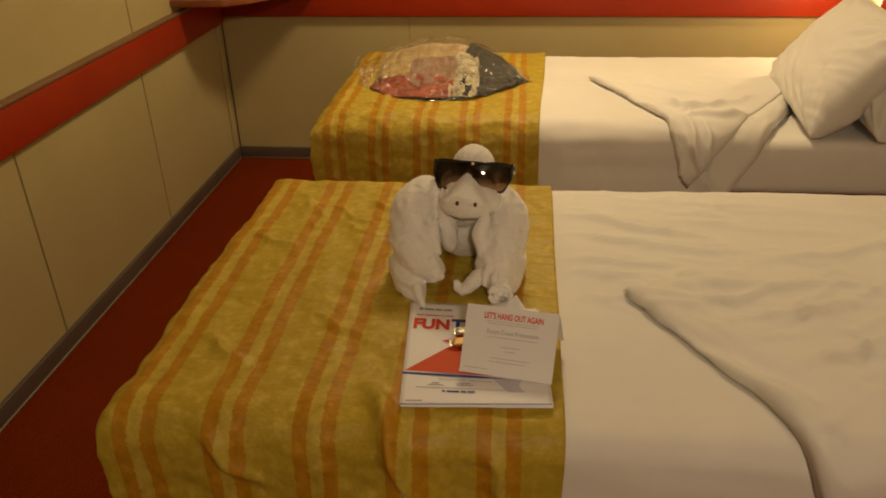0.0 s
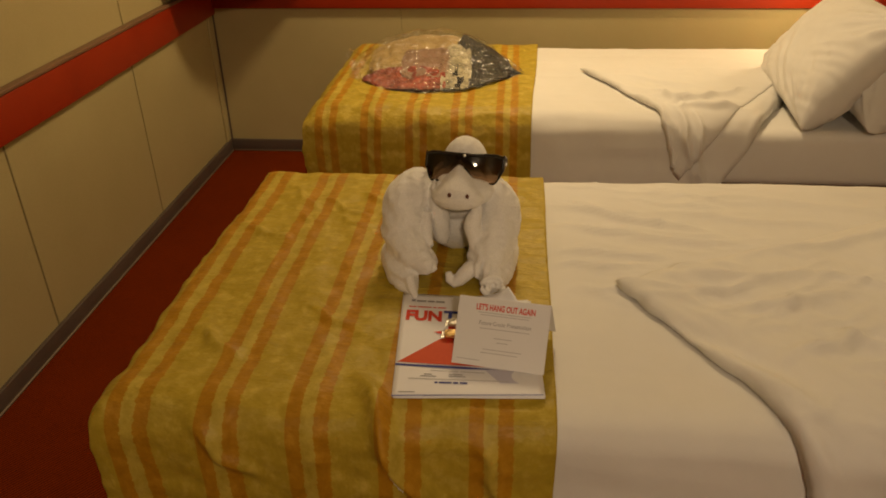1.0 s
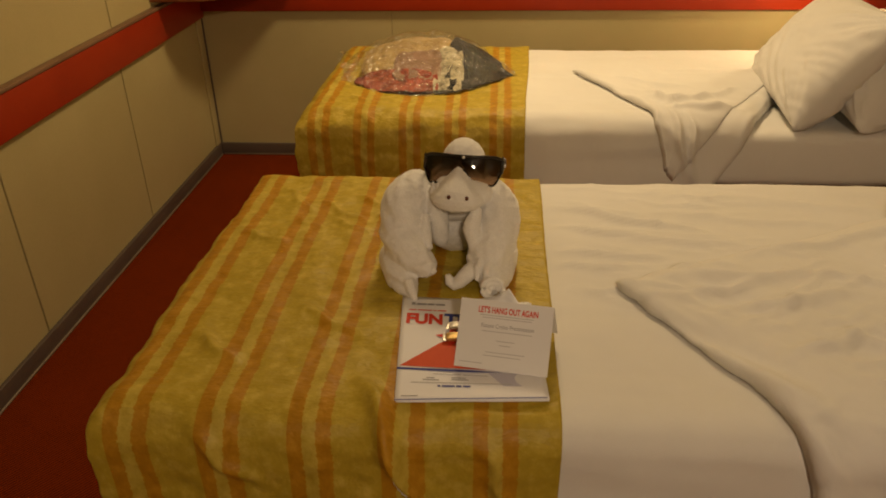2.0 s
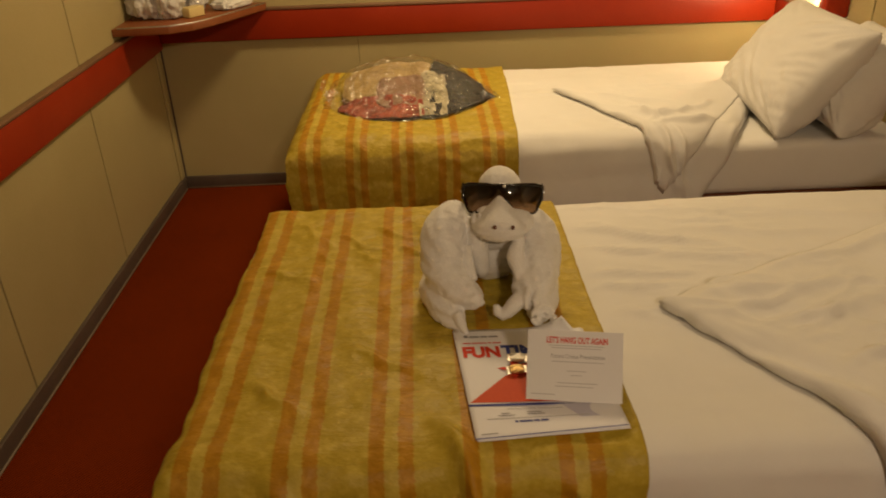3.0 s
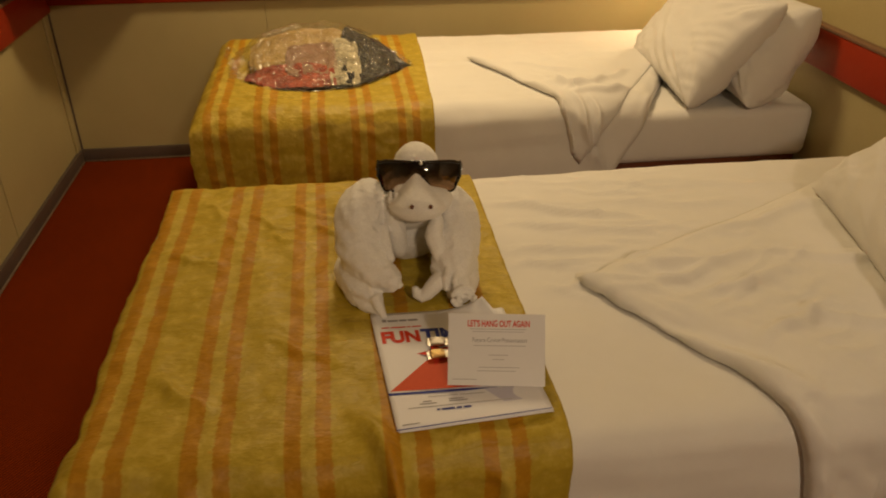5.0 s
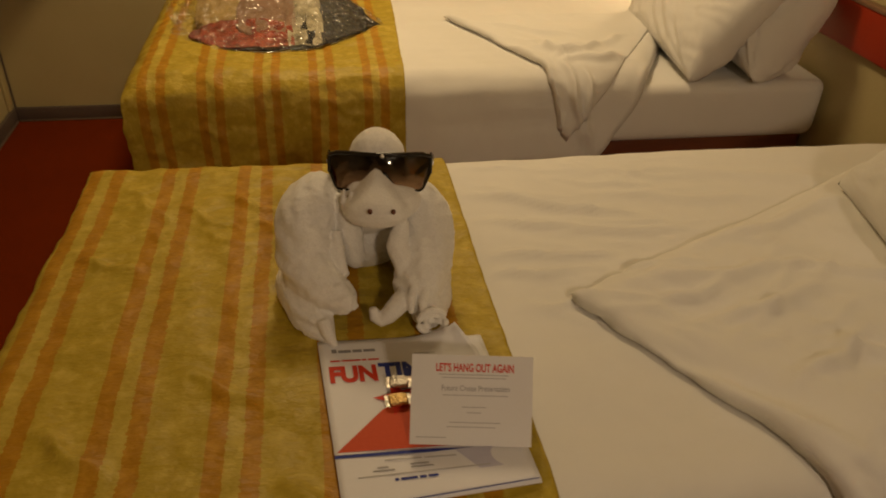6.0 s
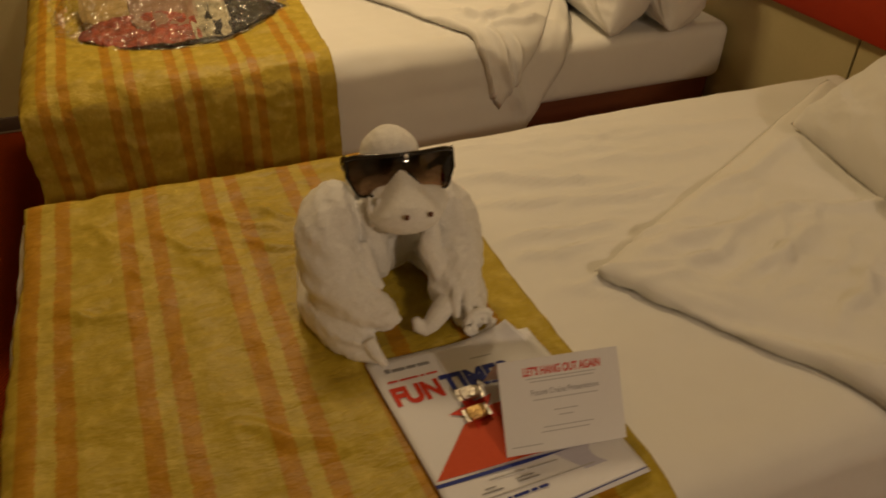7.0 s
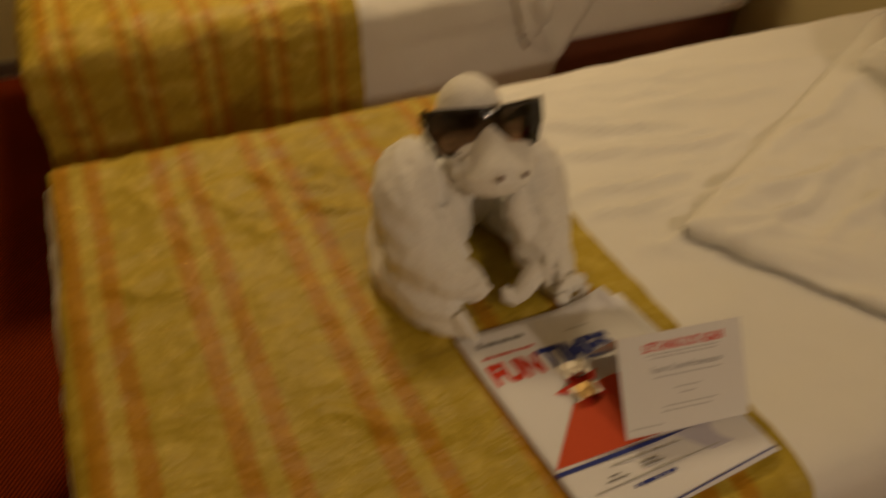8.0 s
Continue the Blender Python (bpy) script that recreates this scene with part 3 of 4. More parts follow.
# ---------------------------------------------------------------- towel animal and sunglasses
def towel_animal():
    bm = bmesh.new()

    def ell(x, y, z, rx, ry, rz, seed=0.0, amp=0.05, freq=2.2, shape=None):
        one = blob((x, y, z), (rx, ry, rz), seed, amp, freq, 3, shape)
        me = bpy.data.meshes.new("tmp")
        one.to_mesh(me)
        one.free()
        bm.from_mesh(me)
        bpy.data.meshes.remove(me)

    # head, hood fold and the broad muzzle drawn to a point between the lenses
    ell(0.567, 1.588, 0.734, 0.040, 0.043, 0.045, 1, 0.03)
    ell(0.560, 1.585, 0.705, 0.056, 0.036, 0.034, 2)

    def muzzle(p):
        k = p.z
        wide = 1 - 0.92 * max(0.0, (k + 0.22) / 1.22)
        z = k if k > -0.55 else -0.55 + (k + 0.55) * 0.55
        return Vector((p.x * wide, p.y * (1 - 0.5 * max(0.0, k)) + 0.9 * max(0.0, k) ** 1.5, z))

    ell(0.561, 1.508, 0.714, 0.050, 0.040, 0.042, 3, 0.03, 2.4, muzzle)
    ell(0.575, 1.522, 0.706, 0.046, 0.034, 0.026, 8, 0.05)
    ell(0.560, 1.545, 0.712, 0.046, 0.042, 0.030, 4)
    # neck, chest and back
    ell(0.553, 1.572, 0.672, 0.056, 0.036, 0.044, 6, 0.03)
    ell(0.552, 1.602, 0.616, 0.070, 0.048, 0.066, 5, 0.03)

    def roll(path, pleat=0.0016, seed=0.0):
        """A fat towel roll through (x, y, z, radius) points, with lengthwise and slanting creases."""
        pts = []
        for k in range(len(path) - 1):
            p0, p1, p2, p3 = path[max(k - 1, 0)], path[k], path[k + 1], path[min(k + 2, len(path) - 1)]
            for q in range(8):
                t = q / 8
                pts.append(tuple(0.5 * (2 * b + (c - a) * t + (2 * a - 5 * b + 4 * c - d) * t * t + (3 * b - a - 3 * c + d) * t ** 3) for a, b, c, d in zip(p0, p1, p2, p3)))
        pts.append(path[-1])
        first = len(bm.verts)
        sides = 30
        tube([p[:3] for p in pts], [p[3] for p in pts], sides, bm)
        bm.verts.ensure_lookup_table()
        for k, p in enumerate(pts):
            mid = Vector(p[:3])
            for q in range(sides):
                v = bm.verts[first + k * sides + q]
                a = 2 * math.pi * q / sides
                ring = Vector((math.cos(a + k * 0.05) * 1.5, math.sin(a + k * 0.05) * 1.5, k * 0.06 + seed))
                fold = 1 - 2.4 * abs(noise.noise(ring)) - 0.8 * abs(noise.noise(Vector((ring.x * 1.2, ring.y * 1.2, k * 0.34 + seed))))
                v.co += (v.co - mid).normalized() * pleat * fold * min(1.0, p[3] / 0.02)

    # one side: the upper roll from shoulder to paw, then the roll under it
    roll([(0.497, 1.582, 0.700, 0.022), (0.479, 1.562, 0.694, 0.033), (0.467, 1.540, 0.678, 0.0385), (0.4600, 1.518, 0.650, 0.0405), (0.463, 1.496, 0.627, 0.0375), (0.482, 1.468, 0.612, 0.0295), (0.502, 1.450, 0.604, 0.0235), (0.516, 1.440, 0.603, 0.018), (0.523, 1.436, 0.603, 0.009)], 0.0042, 1.0)
    roll([(0.486, 1.605, 0.592, 0.030), (0.462, 1.570, 0.584, 0.034), (0.4530, 1.520, 0.580, 0.0335), (0.458, 1.474, 0.576, 0.029), (0.473, 1.438, 0.572, 0.021), (0.484, 1.420, 0.566, 0.012), (0.490, 1.408, 0.561, 0.005)], 0.0042, 4.0)
    # the other side
    roll([(0.604, 1.582, 0.690, 0.022), (0.619, 1.562, 0.684, 0.031), (0.629, 1.540, 0.668, 0.0355), (0.6300, 1.517, 0.642, 0.0370), (0.623, 1.494, 0.620, 0.0370), (0.612, 1.470, 0.604, 0.0335), (0.602, 1.452, 0.594, 0.027), (0.592, 1.441, 0.590, 0.014)], 0.0042, 7.0)
    roll([(0.604, 1.605, 0.592, 0.030), (0.626, 1.570, 0.584, 0.033), (0.6320, 1.520, 0.580, 0.0315), (0.629, 1.474, 0.577, 0.028), (0.622, 1.438, 0.573, 0.021), (0.618, 1.420, 0.568, 0.012)], 0.0042, 9.0)
    # cloth falling from the cheeks, and the gathered fold inside the forearm
    roll([(0.521, 1.545, 0.706, 0.012), (0.521, 1.535, 0.680, 0.018), (0.524, 1.528, 0.645, 0.018), (0.530, 1.524, 0.612, 0.014), (0.534, 1.522, 0.600, 0.006)], 0.002, 2.0)
    roll([(0.604, 1.548, 0.700, 0.010), (0.600, 1.538, 0.675, 0.014), (0.594, 1.530, 0.648, 0.012)], 0.002, 3.0)
    roll([(0.596, 1.506, 0.684, 0.006), (0.590, 1.496, 0.670, 0.012), (0.585, 1.488, 0.654, 0.014), (0.590, 1.478, 0.636, 0.013), (0.592, 1.466, 0.618, 0.009)], 0.0016, 5.0)
    roll([(0.506, 1.512, 0.668, 0.006), (0.504, 1.500, 0.652, 0.010), (0.507, 1.486, 0.634, 0.009), (0.515, 1.470, 0.622, 0.005)], 0.0016, 6.0)
    for k in range(3):
        x = 0.515 + 0.0080 * k
        tube([(x + 0.003, 1.524 - 0.009 * k, 0.726), (x, 1.513 - 0.008 * k, 0.712), (x + 0.003, 1.512 - 0.007 * k, 0.694), (x + 0.008, 1.520 - 0.006 * k, 0.676)], [0.002, 0.0044, 0.0042, 0.002], 8, bm)
    # paw pleats, the loose curled end and the coiled corner in front
    for k in range(3):
        tube([(0.508 + 0.006 * k, 1.450 - 0.004 * k, 0.617 - 0.004 * k), (0.518 + 0.003 * k, 1.441 - 0.003 * k, 0.609 - 0.006 * k), (0.516 + 0.002 * k, 1.439 - 0.003 * k, 0.598 - 0.003 * k)], [0.003, 0.0050, 0.003], 8, bm)
    for k in range(2):
        tube([(0.604 + 0.014 * k, 1.452 - 0.007 * k, 0.624 - 0.005 * k), (0.597 + 0.015 * k, 1.430 - 0.004 * k, 0.610 - 0.005 * k), (0.596 + 0.015 * k, 1.420 - 0.003 * k, 0.590)], [0.004, 0.0066, 0.004], 8, bm)
    tube([(0.592, 1.444, 0.600), (0.583, 1.438, 0.596), (0.574, 1.434, 0.588), (0.566, 1.432, 0.579), (0.557, 1.432, 0.574), (0.549, 1.434, 0.579), (0.546, 1.437, 0.591)], [0.015, 0.0145, 0.0135, 0.012, 0.011, 0.009, 0.005], 12, bm)
    for turns, r0 in ((15, 0.0185), (11, 0.0095)):
        pts = [(0.623 + r0 * math.cos(a * 0.5 - 0.6), 1.417 - 0.0006 * a, 0.580 + r0 * math.sin(a * 0.5 - 0.6)) for a in range(turns)]
        tube(pts, [0.0042] * len(pts), 8, bm)
    tube([(0.480, 1.424, 0.586), (0.485, 1.411, 0.576), (0.494, 1.398, 0.562)], [0.010, 0.0085, 0.004], 8, bm)
    base = Vector((0.567, 1.52, 0.553))
    bmesh.ops.translate(bm, verts=bm.verts, vec=-base)
    ob = solid("towel_animal", bm, TOWEL, "folded white towel animal sitting on the bed runner", "towel animal", Matrix.Translation(base))
    r = ob.modifiers.new("merge", "REMESH")
    r.mode, r.voxel_size, r.use_smooth_shade = "VOXEL", 0.0019, True
    s = ob.modifiers.new("soft", "SMOOTH")
    s.factor, s.iterations = 0.5, 1
    tex = bpy.data.textures.new("towel_folds", "CLOUDS")
    tex.noise_scale, tex.noise_depth = 0.045, 1
    dsp = ob.modifiers.new("folds", "DISPLACE")
    dsp.texture, dsp.strength, dsp.mid_level = tex, 0.0030, 0.5
    return ob


towel_animal()
for p in ((0.5475, 1.4680, 0.7215), (0.5775, 1.4680, 0.7195)):
    solid("button_dot", blob(p, (0.0032, 0.0025, 0.0042), 1, 0.1, 2, 2), NOSTRIL, "small dark dot marking the towel animal's face", "dot", group="face dots")


def sunglasses():
    m = Matrix.LocRotScale((0.5655, 1.5290, 0.7540), Euler((radians(-24), radians(0.5), radians(-7))), None)
    ob = thing("sunglasses", m, "black wraparound shield sunglasses with brown gradient lens", "sunglasses")
    half = 0.0675
    wrap = lambda x: 0.020 * (x / 0.07) ** 2 + 0.005 * (x / 0.07) ** 4
    ease = lambda a, b, x: (lambda k: k * k * (3 - 2 * k))(min(1.0, max(0.0, (x - a) / (b - a))))

    def top_edge(x):
        return 0.0150 + 0.0010 * ease(0.010, 0.05, abs(x)) - 0.0025 * ease(0.055, half, abs(x))

    def low_edge(x):
        a = abs(x)
        low = -0.0100 - 0.0205 * ease(0.005, 0.026, a) + 0.0240 * ease(0.050, half + 0.002, a) ** 2.0
        return low - 0.0020 * ease(0.026, 0.042, a)

    def shield(i, j):
        x = half * (2 * i - 1)
        lo, hi = low_edge(x), top_edge(x)
        return Vector((x, wrap(x) - 0.0015 * math.sin(math.pi * j), lo + (hi - lo) * j))

    lens = part("shield_lens", grid(72, 14, shield), LENS, ob, "one-piece brown lens, darker at the top")
    lens.modifiers.new("thick", "SOLIDIFY").thickness = 0.0012
    xs = [half * (k / 36 - 1) for k in range(73)]
    part("brow_bar", tube([(x, wrap(x) - 0.0006, top_edge(x)) for x in xs], [0.0026 + 0.0010 * abs(x) / half for x in xs], 8), FRAME_BLACK, ob)
    part("lower_rim", tube([(x, wrap(x) - 0.0004, low_edge(x)) for x in xs], [0.0018 if abs(x) > 0.012 else 0.0026 for x in xs], 8), FRAME_BLACK, ob)
    for s in (-1, 1):
        side = [(s * half, wrap(half) - 0.0004, low_edge(half) + (top_edge(half) - low_edge(half)) * k / 8) for k in range(9)]
        part("end_piece", tube(side, [0.0030] * 9, 8), FRAME_BLACK, ob)

        def temple(i, j, s=s):
            run = [(0.0680, wrap(half), 0.010, 0.0095), (0.0710, 0.036, 0.008, 0.0085), (0.0660, 0.060, 0.000, 0.0062), (0.0530, 0.088, -0.012, 0.0045), (0.0470, 0.105, -0.022, 0.0035)]
            k = min(3, int(i * 4))
            f = i * 4 - k
            x, y, z, r = (a + (b - a) * f for a, b in zip(run[k], run[k + 1]))
            a = 2 * math.pi * j
            return Vector((s * (x + 0.0020 * math.cos(a)), y, z + r * math.sin(a)))

        arm = part("temple", grid(20, 12, temple), FRAME_BLACK, ob, "broad black temple")
        part("hinge_plate", box(s * 0.0712 - 0.0012, s * 0.0712 + 0.0012, 0.029, 0.034, 0.001, 0.006, 0.0005), METAL, arm, "small silver plate")
    # added bead: stands in for the lamp's reflection on the bridge
    part("bridge_stud", blob((0.0035, -0.0032, 0.0130), (0.0030, 0.0016, 0.0030), 1, 0.05, 2, 2), GLINT_METAL, ob, "small added metal bead standing in for the bridge glint")
    return ob


sunglasses()


# ---------------------------------------------------------------- papers
def flat(outline, z0, z1):
    return prism(outline, z0, z1)


def lettering(text, x, y, z, size, material, parent, shear=0.0, bold=0.0, align="LEFT", name="lettering", stretch=1.0):
    cu = bpy.data.curves.new(name, "FONT")
    cu.body, cu.size, cu.shear, cu.offset, cu.extrude, cu.align_x = text, size, shear, bold, 0.0001, align
    tmp = new(name, cu)
    me = bpy.data.meshes.new_from_object(tmp.evaluated_get(bpy.context.evaluated_depsgraph_get()))
    bpy.data.objects.remove(tmp)
    for v in me.vertices:
        px, py = x + v.co.x * stretch, y + v.co.y
        v.co = (px, py, z + v.co.z)
    me.materials.append(material)
    ob = new(name, me)
    ob.parent = parent
    return ob


def fitted(text, x0, x1, y, cap, z, material, parent, shear=0.0, bold=0.0):
    """Lettering drawn out to a given width and cap height."""
    ob = lettering(text, 0, 0, z, 0.04, material, parent, shear, bold)
    xs, ys = [v.co.x for v in ob.data.vertices], [v.co.y for v in ob.data.vertices]
    fx, fy = (x1 - x0) / (max(xs) - min(xs)), cap / (max(ys) - min(ys))
    for v in ob.data.vertices:
        v.co.x, v.co.y = x0 + (v.co.x - min(xs)) * fx, y + (v.co.y - min(ys)) * fy
    return ob


def magazine():
    w, h = 0.213, 0.272
    m = Matrix.LocRotScale((0.491, 1.139, 0.5600), Euler((radians(-0.4), 0, radians(4.2))), None)
    ob = thing("magazine", m, "printed ship newsletter lying on the bed runner", "magazine")

    def curl(i, j):
        return max(0.0, i * 0.9 + j - 1.42) ** 2 / 0.23

    def sheet(z, lift, dx, dy, rot):
        def f(i, j):
            x, y = w * i + dx, h * j + dy
            k = lift * curl(i, j)
            return Vector((x + rot * y - 1.2 * k, y - rot * x - 0.3 * k, z + k + 0.0016 * wave(i * 2.2, j * 2.6, z * 900)))
        return grid(26, 30, f)

    for z, lift, dx, dy, rot in ((0.0, 0.0, 0.003, 0.001, 0.0), (0.0012, 0.006, 0.002, -0.001, 0.012), (0.0030, 0.030, 0.0, 0.0, 0.0)):
        cover = part("page", sheet(z, lift, dx, dy, rot), PAPER, ob)
        cover.modifiers.new("thick", "SOLIDIFY").thickness = 0.0008
    t = 0.0040
    P = lambda p, q: (w * p, h * q)
    part("red_print", flat([P(0.015, 0.290), P(0.99, 0.290), P(0.74, 0.56), P(0.60, 0.60), P(0.45, 0.585), P(0.30, 0.520)], t, t + 0.0002), INK_ORANGE, cover, "orange-red printed wedge", False)
    star = []
    for k in range(10):
        a, r = math.pi / 2 + 0.25 + k * math.pi / 5, (0.032 if k % 2 == 0 else 0.013)
        star.append((w * 0.41 + r * math.cos(a), h * 0.585 + r * math.sin(a)))
    part("star_print", flat(star, t + 0.0003, t + 0.0005), INK_RED, cover, "red printed star", False)
    part("blue_line", flat([P(0.0, 0.258), P(0.5, 0.262), P(0.72, 0.272), P(0.5, 0.279), P(0.0, 0.276)], t, t + 0.0002), INK_BLUE, cover, "blue printed line", False)
    fitted("FUN", w * 0.040, w * 0.318, h * 0.702, h * 0.112, t, INK_RED, cover, 0.03, 0.0019)
    fitted("TIMES", w * 0.330, w * 0.735, h * 0.706, h * 0.118, t, INK_BLUE, cover, 0.06, 0.0018)
    for k, (p0, p1) in enumerate(((0.075, 0.105), (0.115, 0.19), (0.20, 0.255), (0.265, 0.335))):
        part("title_bar", flat([P(p0, 0.908), P(p1, 0.908), P(p1, 0.926 + 0.008 * (k == 0)), P(p0, 0.926 + 0.008 * (k == 0))], t, t + 0.0002), INK_GREY, cover, "", False)
    for p0, p1 in ((0.058, 0.115), (0.125, 0.235), (0.245, 0.27), (0.28, 0.345)):
        part("date_bar", flat([P(p0, 0.846), P(p1, 0.846), P(p1, 0.856), P(p0, 0.856)], t, t + 0.0002), INK_RED, cover, "", False)
    part("corner_bar", flat([P(0.56, 0.875), P(0.70, 0.875), P(0.70, 0.880), P(0.56, 0.880)], t, t + 0.0002), INK_SOFT, cover, "", False)
    rows = ((0.25, 0.44, 0.228), (0.455, 0.62, 0.228), (0.205, 0.26, 0.190), (0.375, 0.47, 0.196), (0.18, 0.29, 0.172), (0.375, 0.49, 0.178), (0.10, 0.78, 0.146), (0.04, 0.15, 0.03))
    for p0, p1, q in rows:
        part("text_bar", flat([P(p0, q), P(p1, q), P(p1, q + 0.006), P(p0, q + 0.006)], t, t + 0.0002), INK_GREY if p1 - p0 < 0.12 else INK_SOFT, cover, "", False)
    for p0, p1 in ((0.28, 0.30), (0.31, 0.395), (0.405, 0.44), (0.45, 0.50)):
        part("blue_text_bar", flat([P(p0, 0.112), P(p1, 0.112), P(p1, 0.126), P(p0, 0.126)], t, t + 0.0002), INK_BLUE, cover, "", False)
    part("lavender_print", flat([P(0.72, 0.13), P(0.985, 0.13), P(0.985, 0.27), P(0.62, 0.27)], t - 0.0001, t + 0.0001), INK_PALE, cover, "", False)
    part("bottom_line", flat([P(0.0, 0.0), P(1.0, 0.0), P(1.0, 0.006), P(0.0, 0.006)], t, t + 0.0002), INK_BLUE, cover, "", False)
    # the loosely folded sheets lie skewed
    for child in [o for o in bpy.data.objects if o.parent in (ob, cover)]:
        for v in child.data.vertices:
            v.co.y -= 0.11 * min(1.0, max(0.0, v.co.y) / 0.07) * v.co.x
    return ob


magazine()


def tent_card():
    a, b, c = Vector((0.569, 1.218, 0.5660)), Vector((0.704, 1.196, 0.5660)), Vector((0.580, 1.276, 0.648))
    right, up = (b - a).normalized(), (c - a)
    w, h = 0.137, up.length
    up = (up - right * up.dot(right)).normalized()
    out = right.cross(up)
    m = Matrix.Translation(a) @ Matrix((right, up, out)).transposed().to_4x4()
    ob = thing("folded_card", m, "white folded invitation card standing on the magazine", "card")
    leaf = part("front_leaf", box(0, w, 0, h, -0.0006, 0, 0.0002, 1), CARD, ob, smooth=False)
    inv = m.inverted()
    back = grid(6, 6, lambda i, j: inv @ (a + right * w * i + up * h + Vector((0.012, 0.052, -(up * h).z)) * j) + Vector((0, 0, -0.0012)))
    part("rear_leaf", back, CARD, ob, smooth=False)
    lettering("LET'S HANG OUT AGAIN", w * 0.52, h * 0.82, 0.0002, 0.0125, INK_RED, leaf, 0, 0.00035, "CENTER", stretch=0.63)
    lettering("Future Cruise Presentation", w * 0.53, h * 0.605, 0.0002, 0.0088, INK_GREY, leaf, 0, 0.0, "CENTER", stretch=0.80)
    for p0, p1, q in ((0.22, 0.80, 0.78), (0.25, 0.78, 0.745), (0.26, 0.80, 0.55), (0.42, 0.62, 0.42), (0.46, 0.58, 0.36), (0.32, 0.74, 0.25), (0.30, 0.70, 0.20), (0.05, 0.30, 0.08)):
        part("text_bar", box(w * p0, w * p1, h * q, h * (q + 0.009), 0.0, 0.0002), INK_SOFT, leaf, "", False)
    return ob


tent_card()


def foil_sweet(x, y, rot, material, tag):
    m = Matrix.LocRotScale((x, y, 0.5648), Euler((0, 0, radians(rot))), (0.74, 0.78, 0.9))
    ob = thing("chocolate_square", m, tag, "chocolate", "wrapped chocolates")
    part("wrapped_square", blob((0, 0, 0.0045), (0.016, 0.0125, 0.0045), rot, 0.06, 3, 3, lambda p: Vector((math.copysign(abs(p.x) ** 0.45, p.x), math.copysign(abs(p.y) ** 0.45, p.y), p.z))), material, ob)
    for s in (-1, 1):
        part("crimped_end", grid(6, 14, lambda i, j, s=s: Vector((s * (0.0145 + 0.007 * i), (j - 7 / 7 * 0.5) * 0.024, 0.004 + 0.0012 * math.sin(j * 40)))), SILVER_FOIL, ob, "zigzag foil end")


foil_sweet(0.564, 1.286, 4, GOLD_FOIL, "small chocolate in gold and silver foil wrapping")
foil_sweet(0.568, 1.316, -4, SILVER_FOIL, "small chocolate in silver foil wrapping")


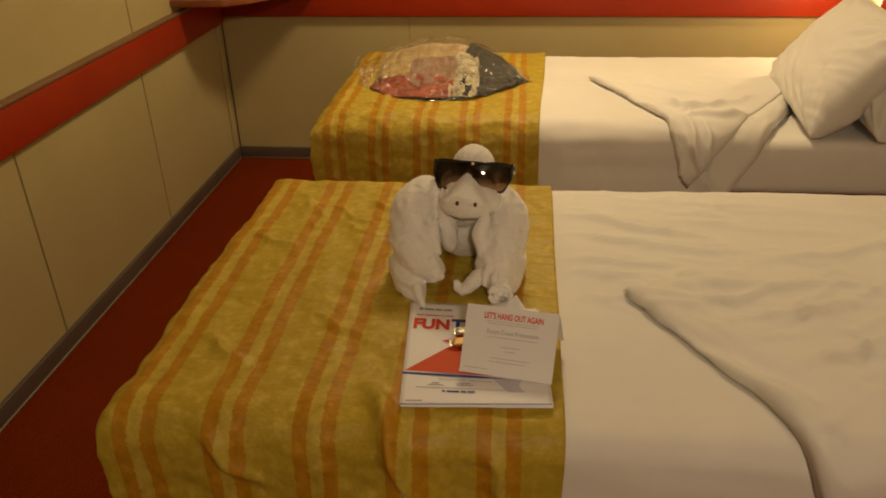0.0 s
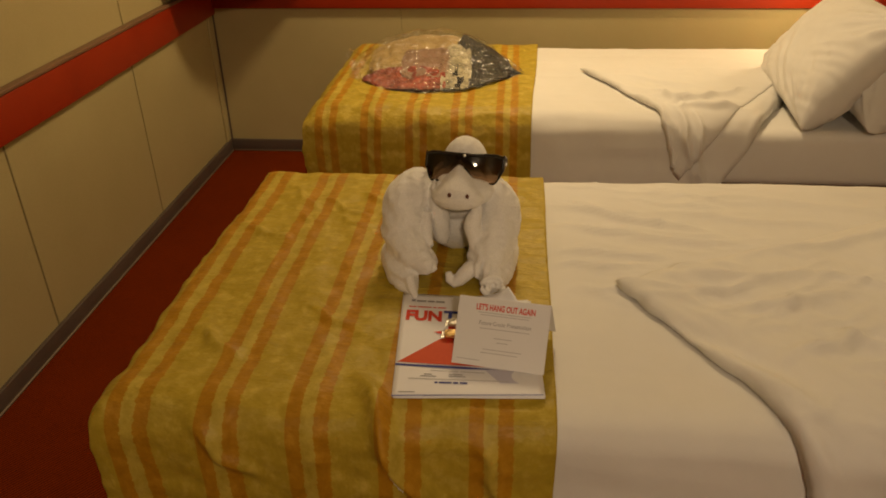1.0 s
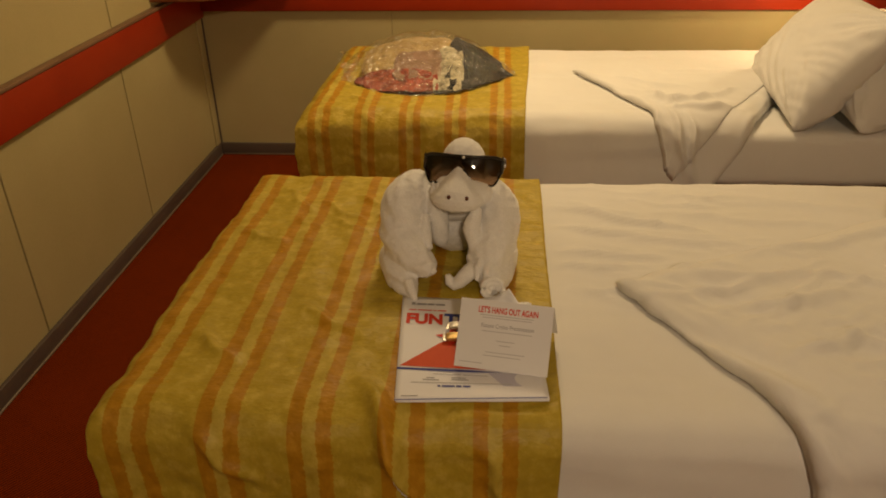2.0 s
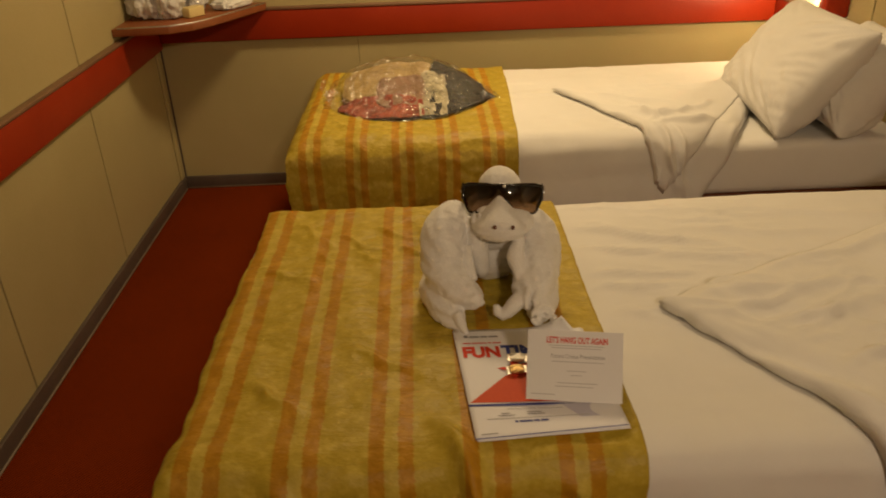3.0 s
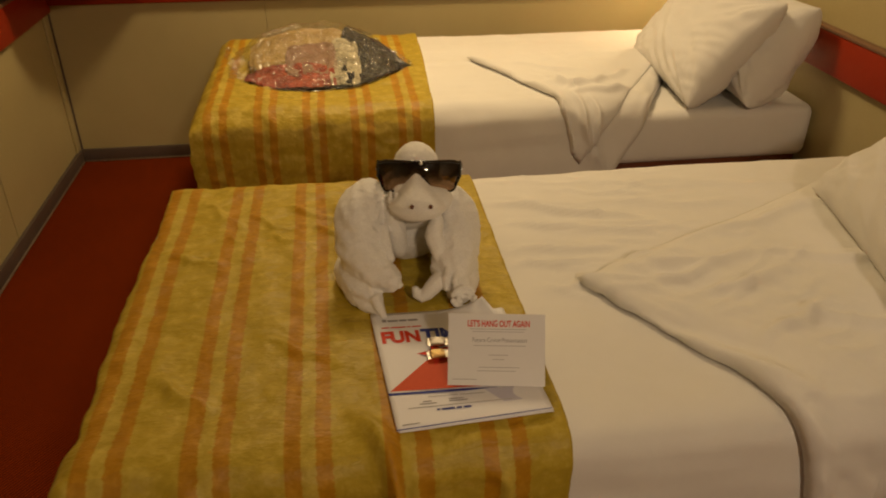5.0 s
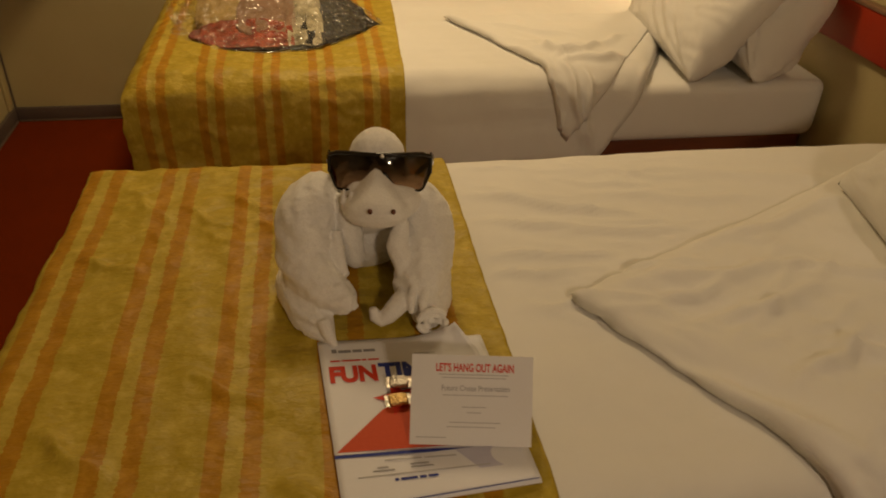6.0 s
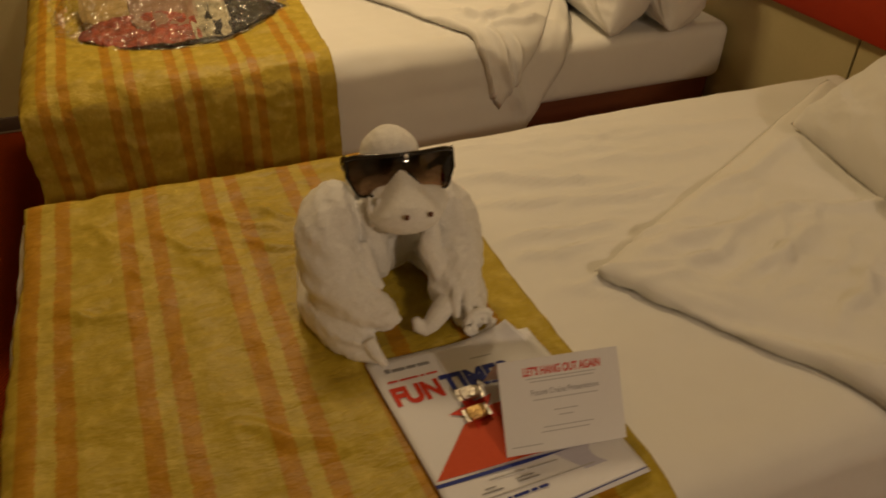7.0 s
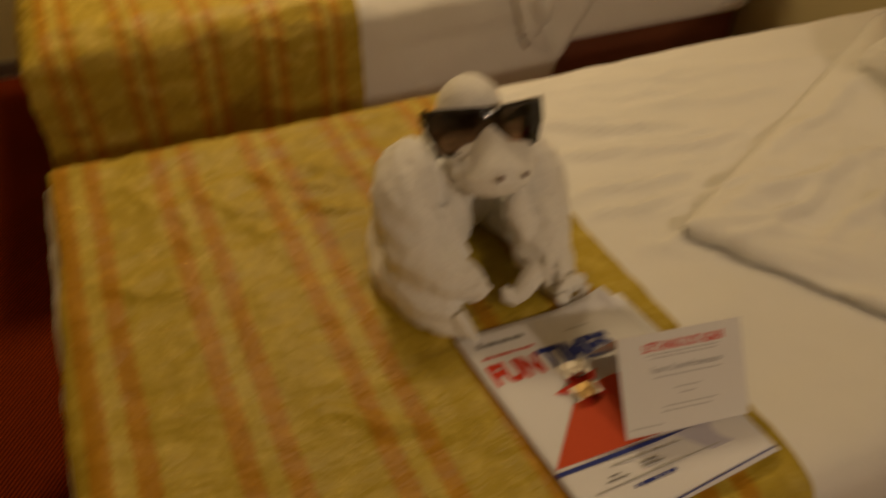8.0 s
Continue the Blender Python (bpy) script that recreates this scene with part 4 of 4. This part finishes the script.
# ---------------------------------------------------------------- bag of clothes
def clothes_bag():
    c = (0.400, 2.735, 0.557)
    half_x, half_y, high = 0.288, 0.212, 0.166
    narrow = lambda k: 1 - 0.78 * max(0.0, k) ** 2.2 - 0.25 * max(0.0, -k) ** 3

    def lens_shape(p):
        """Low in front, highest towards the wall, drawn out to a point at one end."""
        if p.z < 0:
            return Vector((p.x, p.y * narrow(p.x), p.z * 0.02))
        return Vector((p.x, p.y * narrow(p.x), 0.02 + narrow(p.x) * p.z ** 0.55 * (0.45 + 0.52 * p.y)))

    shell = blob((0, 0, 0.002), (half_x, half_y, high), 4.0, 0.05, 3.4, 6, lens_shape)
    for v in shell.verts:
        p = v.co
        big = 0.5 - abs(wave(p.x * 9 + p.z * 7, p.y * 13 + 2.0 * wave(p.x * 6, p.y * 6, 8.0), 3.0))
        fine = 0.5 - abs(wave(p.x * 30 + p.z * 24, p.y * 26 - p.x * 14 + p.z * 30, 5.0))
        v.co += p.normalized() * (0.022 * big + 0.011 * fine - 0.019)
    ob = solid("plastic_bag", shell, CLEAR, "clear plastic bag packed with clothes lying on the bed", "plastic bag", Matrix.Translation(c))
    ob.visible_shadow = False
    lip = grid(30, 5, lambda i, j: Vector((-0.215 - 0.05 * math.sin(math.pi * i) - 0.018 * j, -0.13 + 0.20 * i, 0.010 + 0.075 * math.sin(math.pi * i) + 0.010 * wave(i * 9, j * 3, 2))))
    part("sealed_edge", lip, CLEAR, ob, "crumpled sealed edge of the bag")

    def put(name, d, r, press, mat, seed, label, shape=None):
        """A crumpled garment pressed up against the film; press: how close."""
        b = blob((0, 0, 0), (r[0], r[1], 0.15), seed, 0.08, 2.6, 5, shape)
        for v in b.verts:
            q = v.co + Vector(d)
            k = min(1.0, max(-1.0, q.x / half_x))
            w = half_y * narrow(k)
            far = math.hypot(k, q.y / w)
            if far > 0.93:
                q.x, q.y = q.x * 0.93 / far, q.y * 0.93 / far
                k = q.x / half_x
            side = min(0.93, max(-0.93, q.y / (half_y * narrow(k))))
            roof = high * narrow(k) * max(0.0, 1 - k * k - side * side) ** 0.275 * (0.45 + 0.52 * side)
            fold = 0.016 * abs(wave(q.x * 14 + q.y * 8 + seed, q.y * 16 - q.x * 5, seed)) + 0.008 * abs(wave(q.x * 40, q.y * 36 + seed, seed + 4))
            q.z = max(0.002, min(q.z, roof * press - fold))
            v.co = q - Vector(d)
        return solid(name, b, mat, label, "clothing", Matrix.Translation(Vector(c) + Vector(d)), "clothes in the bag")

    square = lambda p: Vector((math.copysign(abs(p.x) ** 0.5, p.x), math.copysign(abs(p.y) ** 0.5, p.y), p.z))
    put("red_garment", (-0.095, -0.130, 0), (0.135, 0.070), 0.97, RED_CLOTH, 1.3, "crumpled red and pink patterned garment", square)
    put("buff_garment", (-0.070, 0.060, 0), (0.150, 0.135), 0.82, BUFF_CLOTH, 2.1, "folded buff yellow garment", square)
    put("taupe_garment", (-0.030, -0.040, 0), (0.078, 0.075), 0.97, TAN_CLOTH, 3.7, "folded taupe brown garment", square)
    put("patterned_garment", (0.070, -0.070, 0), (0.046, 0.130), 0.98, CAMO_CLOTH, 4.9, "crumpled cream and olive patterned garment", square)
    put("dark_garment", (0.175, 0.000, 0), (0.122, 0.205), 0.94, BLACK_CLOTH, 6.2, "folded charcoal grey garment in a bag", square)


clothes_bag()


# ---------------------------------------------------------------- corner shelf and its things
shelf = thing("corner_shelf", Matrix.Translation((X0, Y1, 0.735)), "reddish brown wooden corner shelf above the rail", "shelf")
part("shelf_board", prism([(0.001, -0.001), (0.001, -0.43), (0.19, -0.415), (0.26, -0.370), (0.31, -0.30), (0.452, -0.03), (0.452, -0.001)], 0.0, 0.026, 0.004), SHELF, shelf)
part("edge_strip", tube([(0.02, -0.4255, 0.0265), (0.19, -0.411, 0.0265), (0.258, -0.366, 0.0265), (0.307, -0.298, 0.0265), (0.449, -0.03, 0.0265)], [0.003] * 5, 8), METAL, shelf, "thin metal edge strip")
SZ = 0.7615
for x, y, r, seed, label in ((0.075, -0.24, (0.065, 0.07, 0.085), 1.0, "knotted milky plastic carrier bag"), (0.155, -0.255, (0.055, 0.06, 0.075), 4.0, "crumpled milky plastic carrier bag"), (0.20, -0.13, (0.06, 0.055, 0.07), 9.0, "small crumpled milky plastic bag")):
    b = blob((0, 0, r[2] * 0.75), r, seed, 0.32, 2.6, 4, lambda p: Vector((p.x, p.y, max(p.z, -0.72))))
    solid("carrier_bag", b, MILKY, label, "plastic bag", Matrix.Translation((X0 + x, Y1 + y, SZ)), "bags on the shelf")
solid("paper_packet", box(-0.035, 0.035, -0.02, 0.02, 0, 0.035, 0.004), YELLOW_BOX, "pale yellow packet on the corner shelf", "packet", Matrix.Translation((X0 + 0.235, Y1 - 0.245, SZ)) @ pose(0, 0, 0, 0, 0, 55))
solid("folded_cloth", blob((0, 0, 0.016), (0.085, 0.05, 0.020), 3, 0.30, 3.5, 4, lambda p: Vector((math.copysign(abs(p.x) ** 0.6, p.x), math.copysign(abs(p.y) ** 0.6, p.y), max(p.z, -0.8)))), PILLOW, "folded white cloth on the corner shelf", "cloth", Matrix.Translation((X0 + 0.34, Y1 - 0.085, SZ)) @ pose(0, 0, 0, 0, 0, 62))


# ---------------------------------------------------------------- bedside lamp
def wall_lamp(y, z):
    ob = thing("reading_lamp", Matrix.Translation((X1, y, z)), "red wall-mounted reading lamp beside the bed, switched on", "wall lamp")
    part("bracket", box(-0.085, 0.0, -0.11, -0.06, -0.040, 0.060, 0.010, 3), RAIL, ob, "red lamp bracket")
    part("hood", box(-0.10, 0.0, -0.115, 0.13, 0.058, 0.088, 0.012, 3), RAIL, ob, "red lamp hood")
    part("tube_lamp", tube([(-0.045, -0.045, 0.034), (-0.045, -0.04, 0.034), (-0.045, 0.11, 0.034), (-0.045, 0.115, 0.034)], [0.008, 0.013, 0.013, 0.008], 14), TUBE, ob, "glowing tube")
    d = bpy.data.lights.new("reading_lamp_light", "POINT")
    d.shadow_soft_size, d.energy, d.color = 0.03, 5.0, (1.0, 0.74, 0.38)
    new("reading_lamp_light", d).location = (X1 - 0.075, y + 0.10, z + 0.006)


wall_lamp(3.03, 0.765)
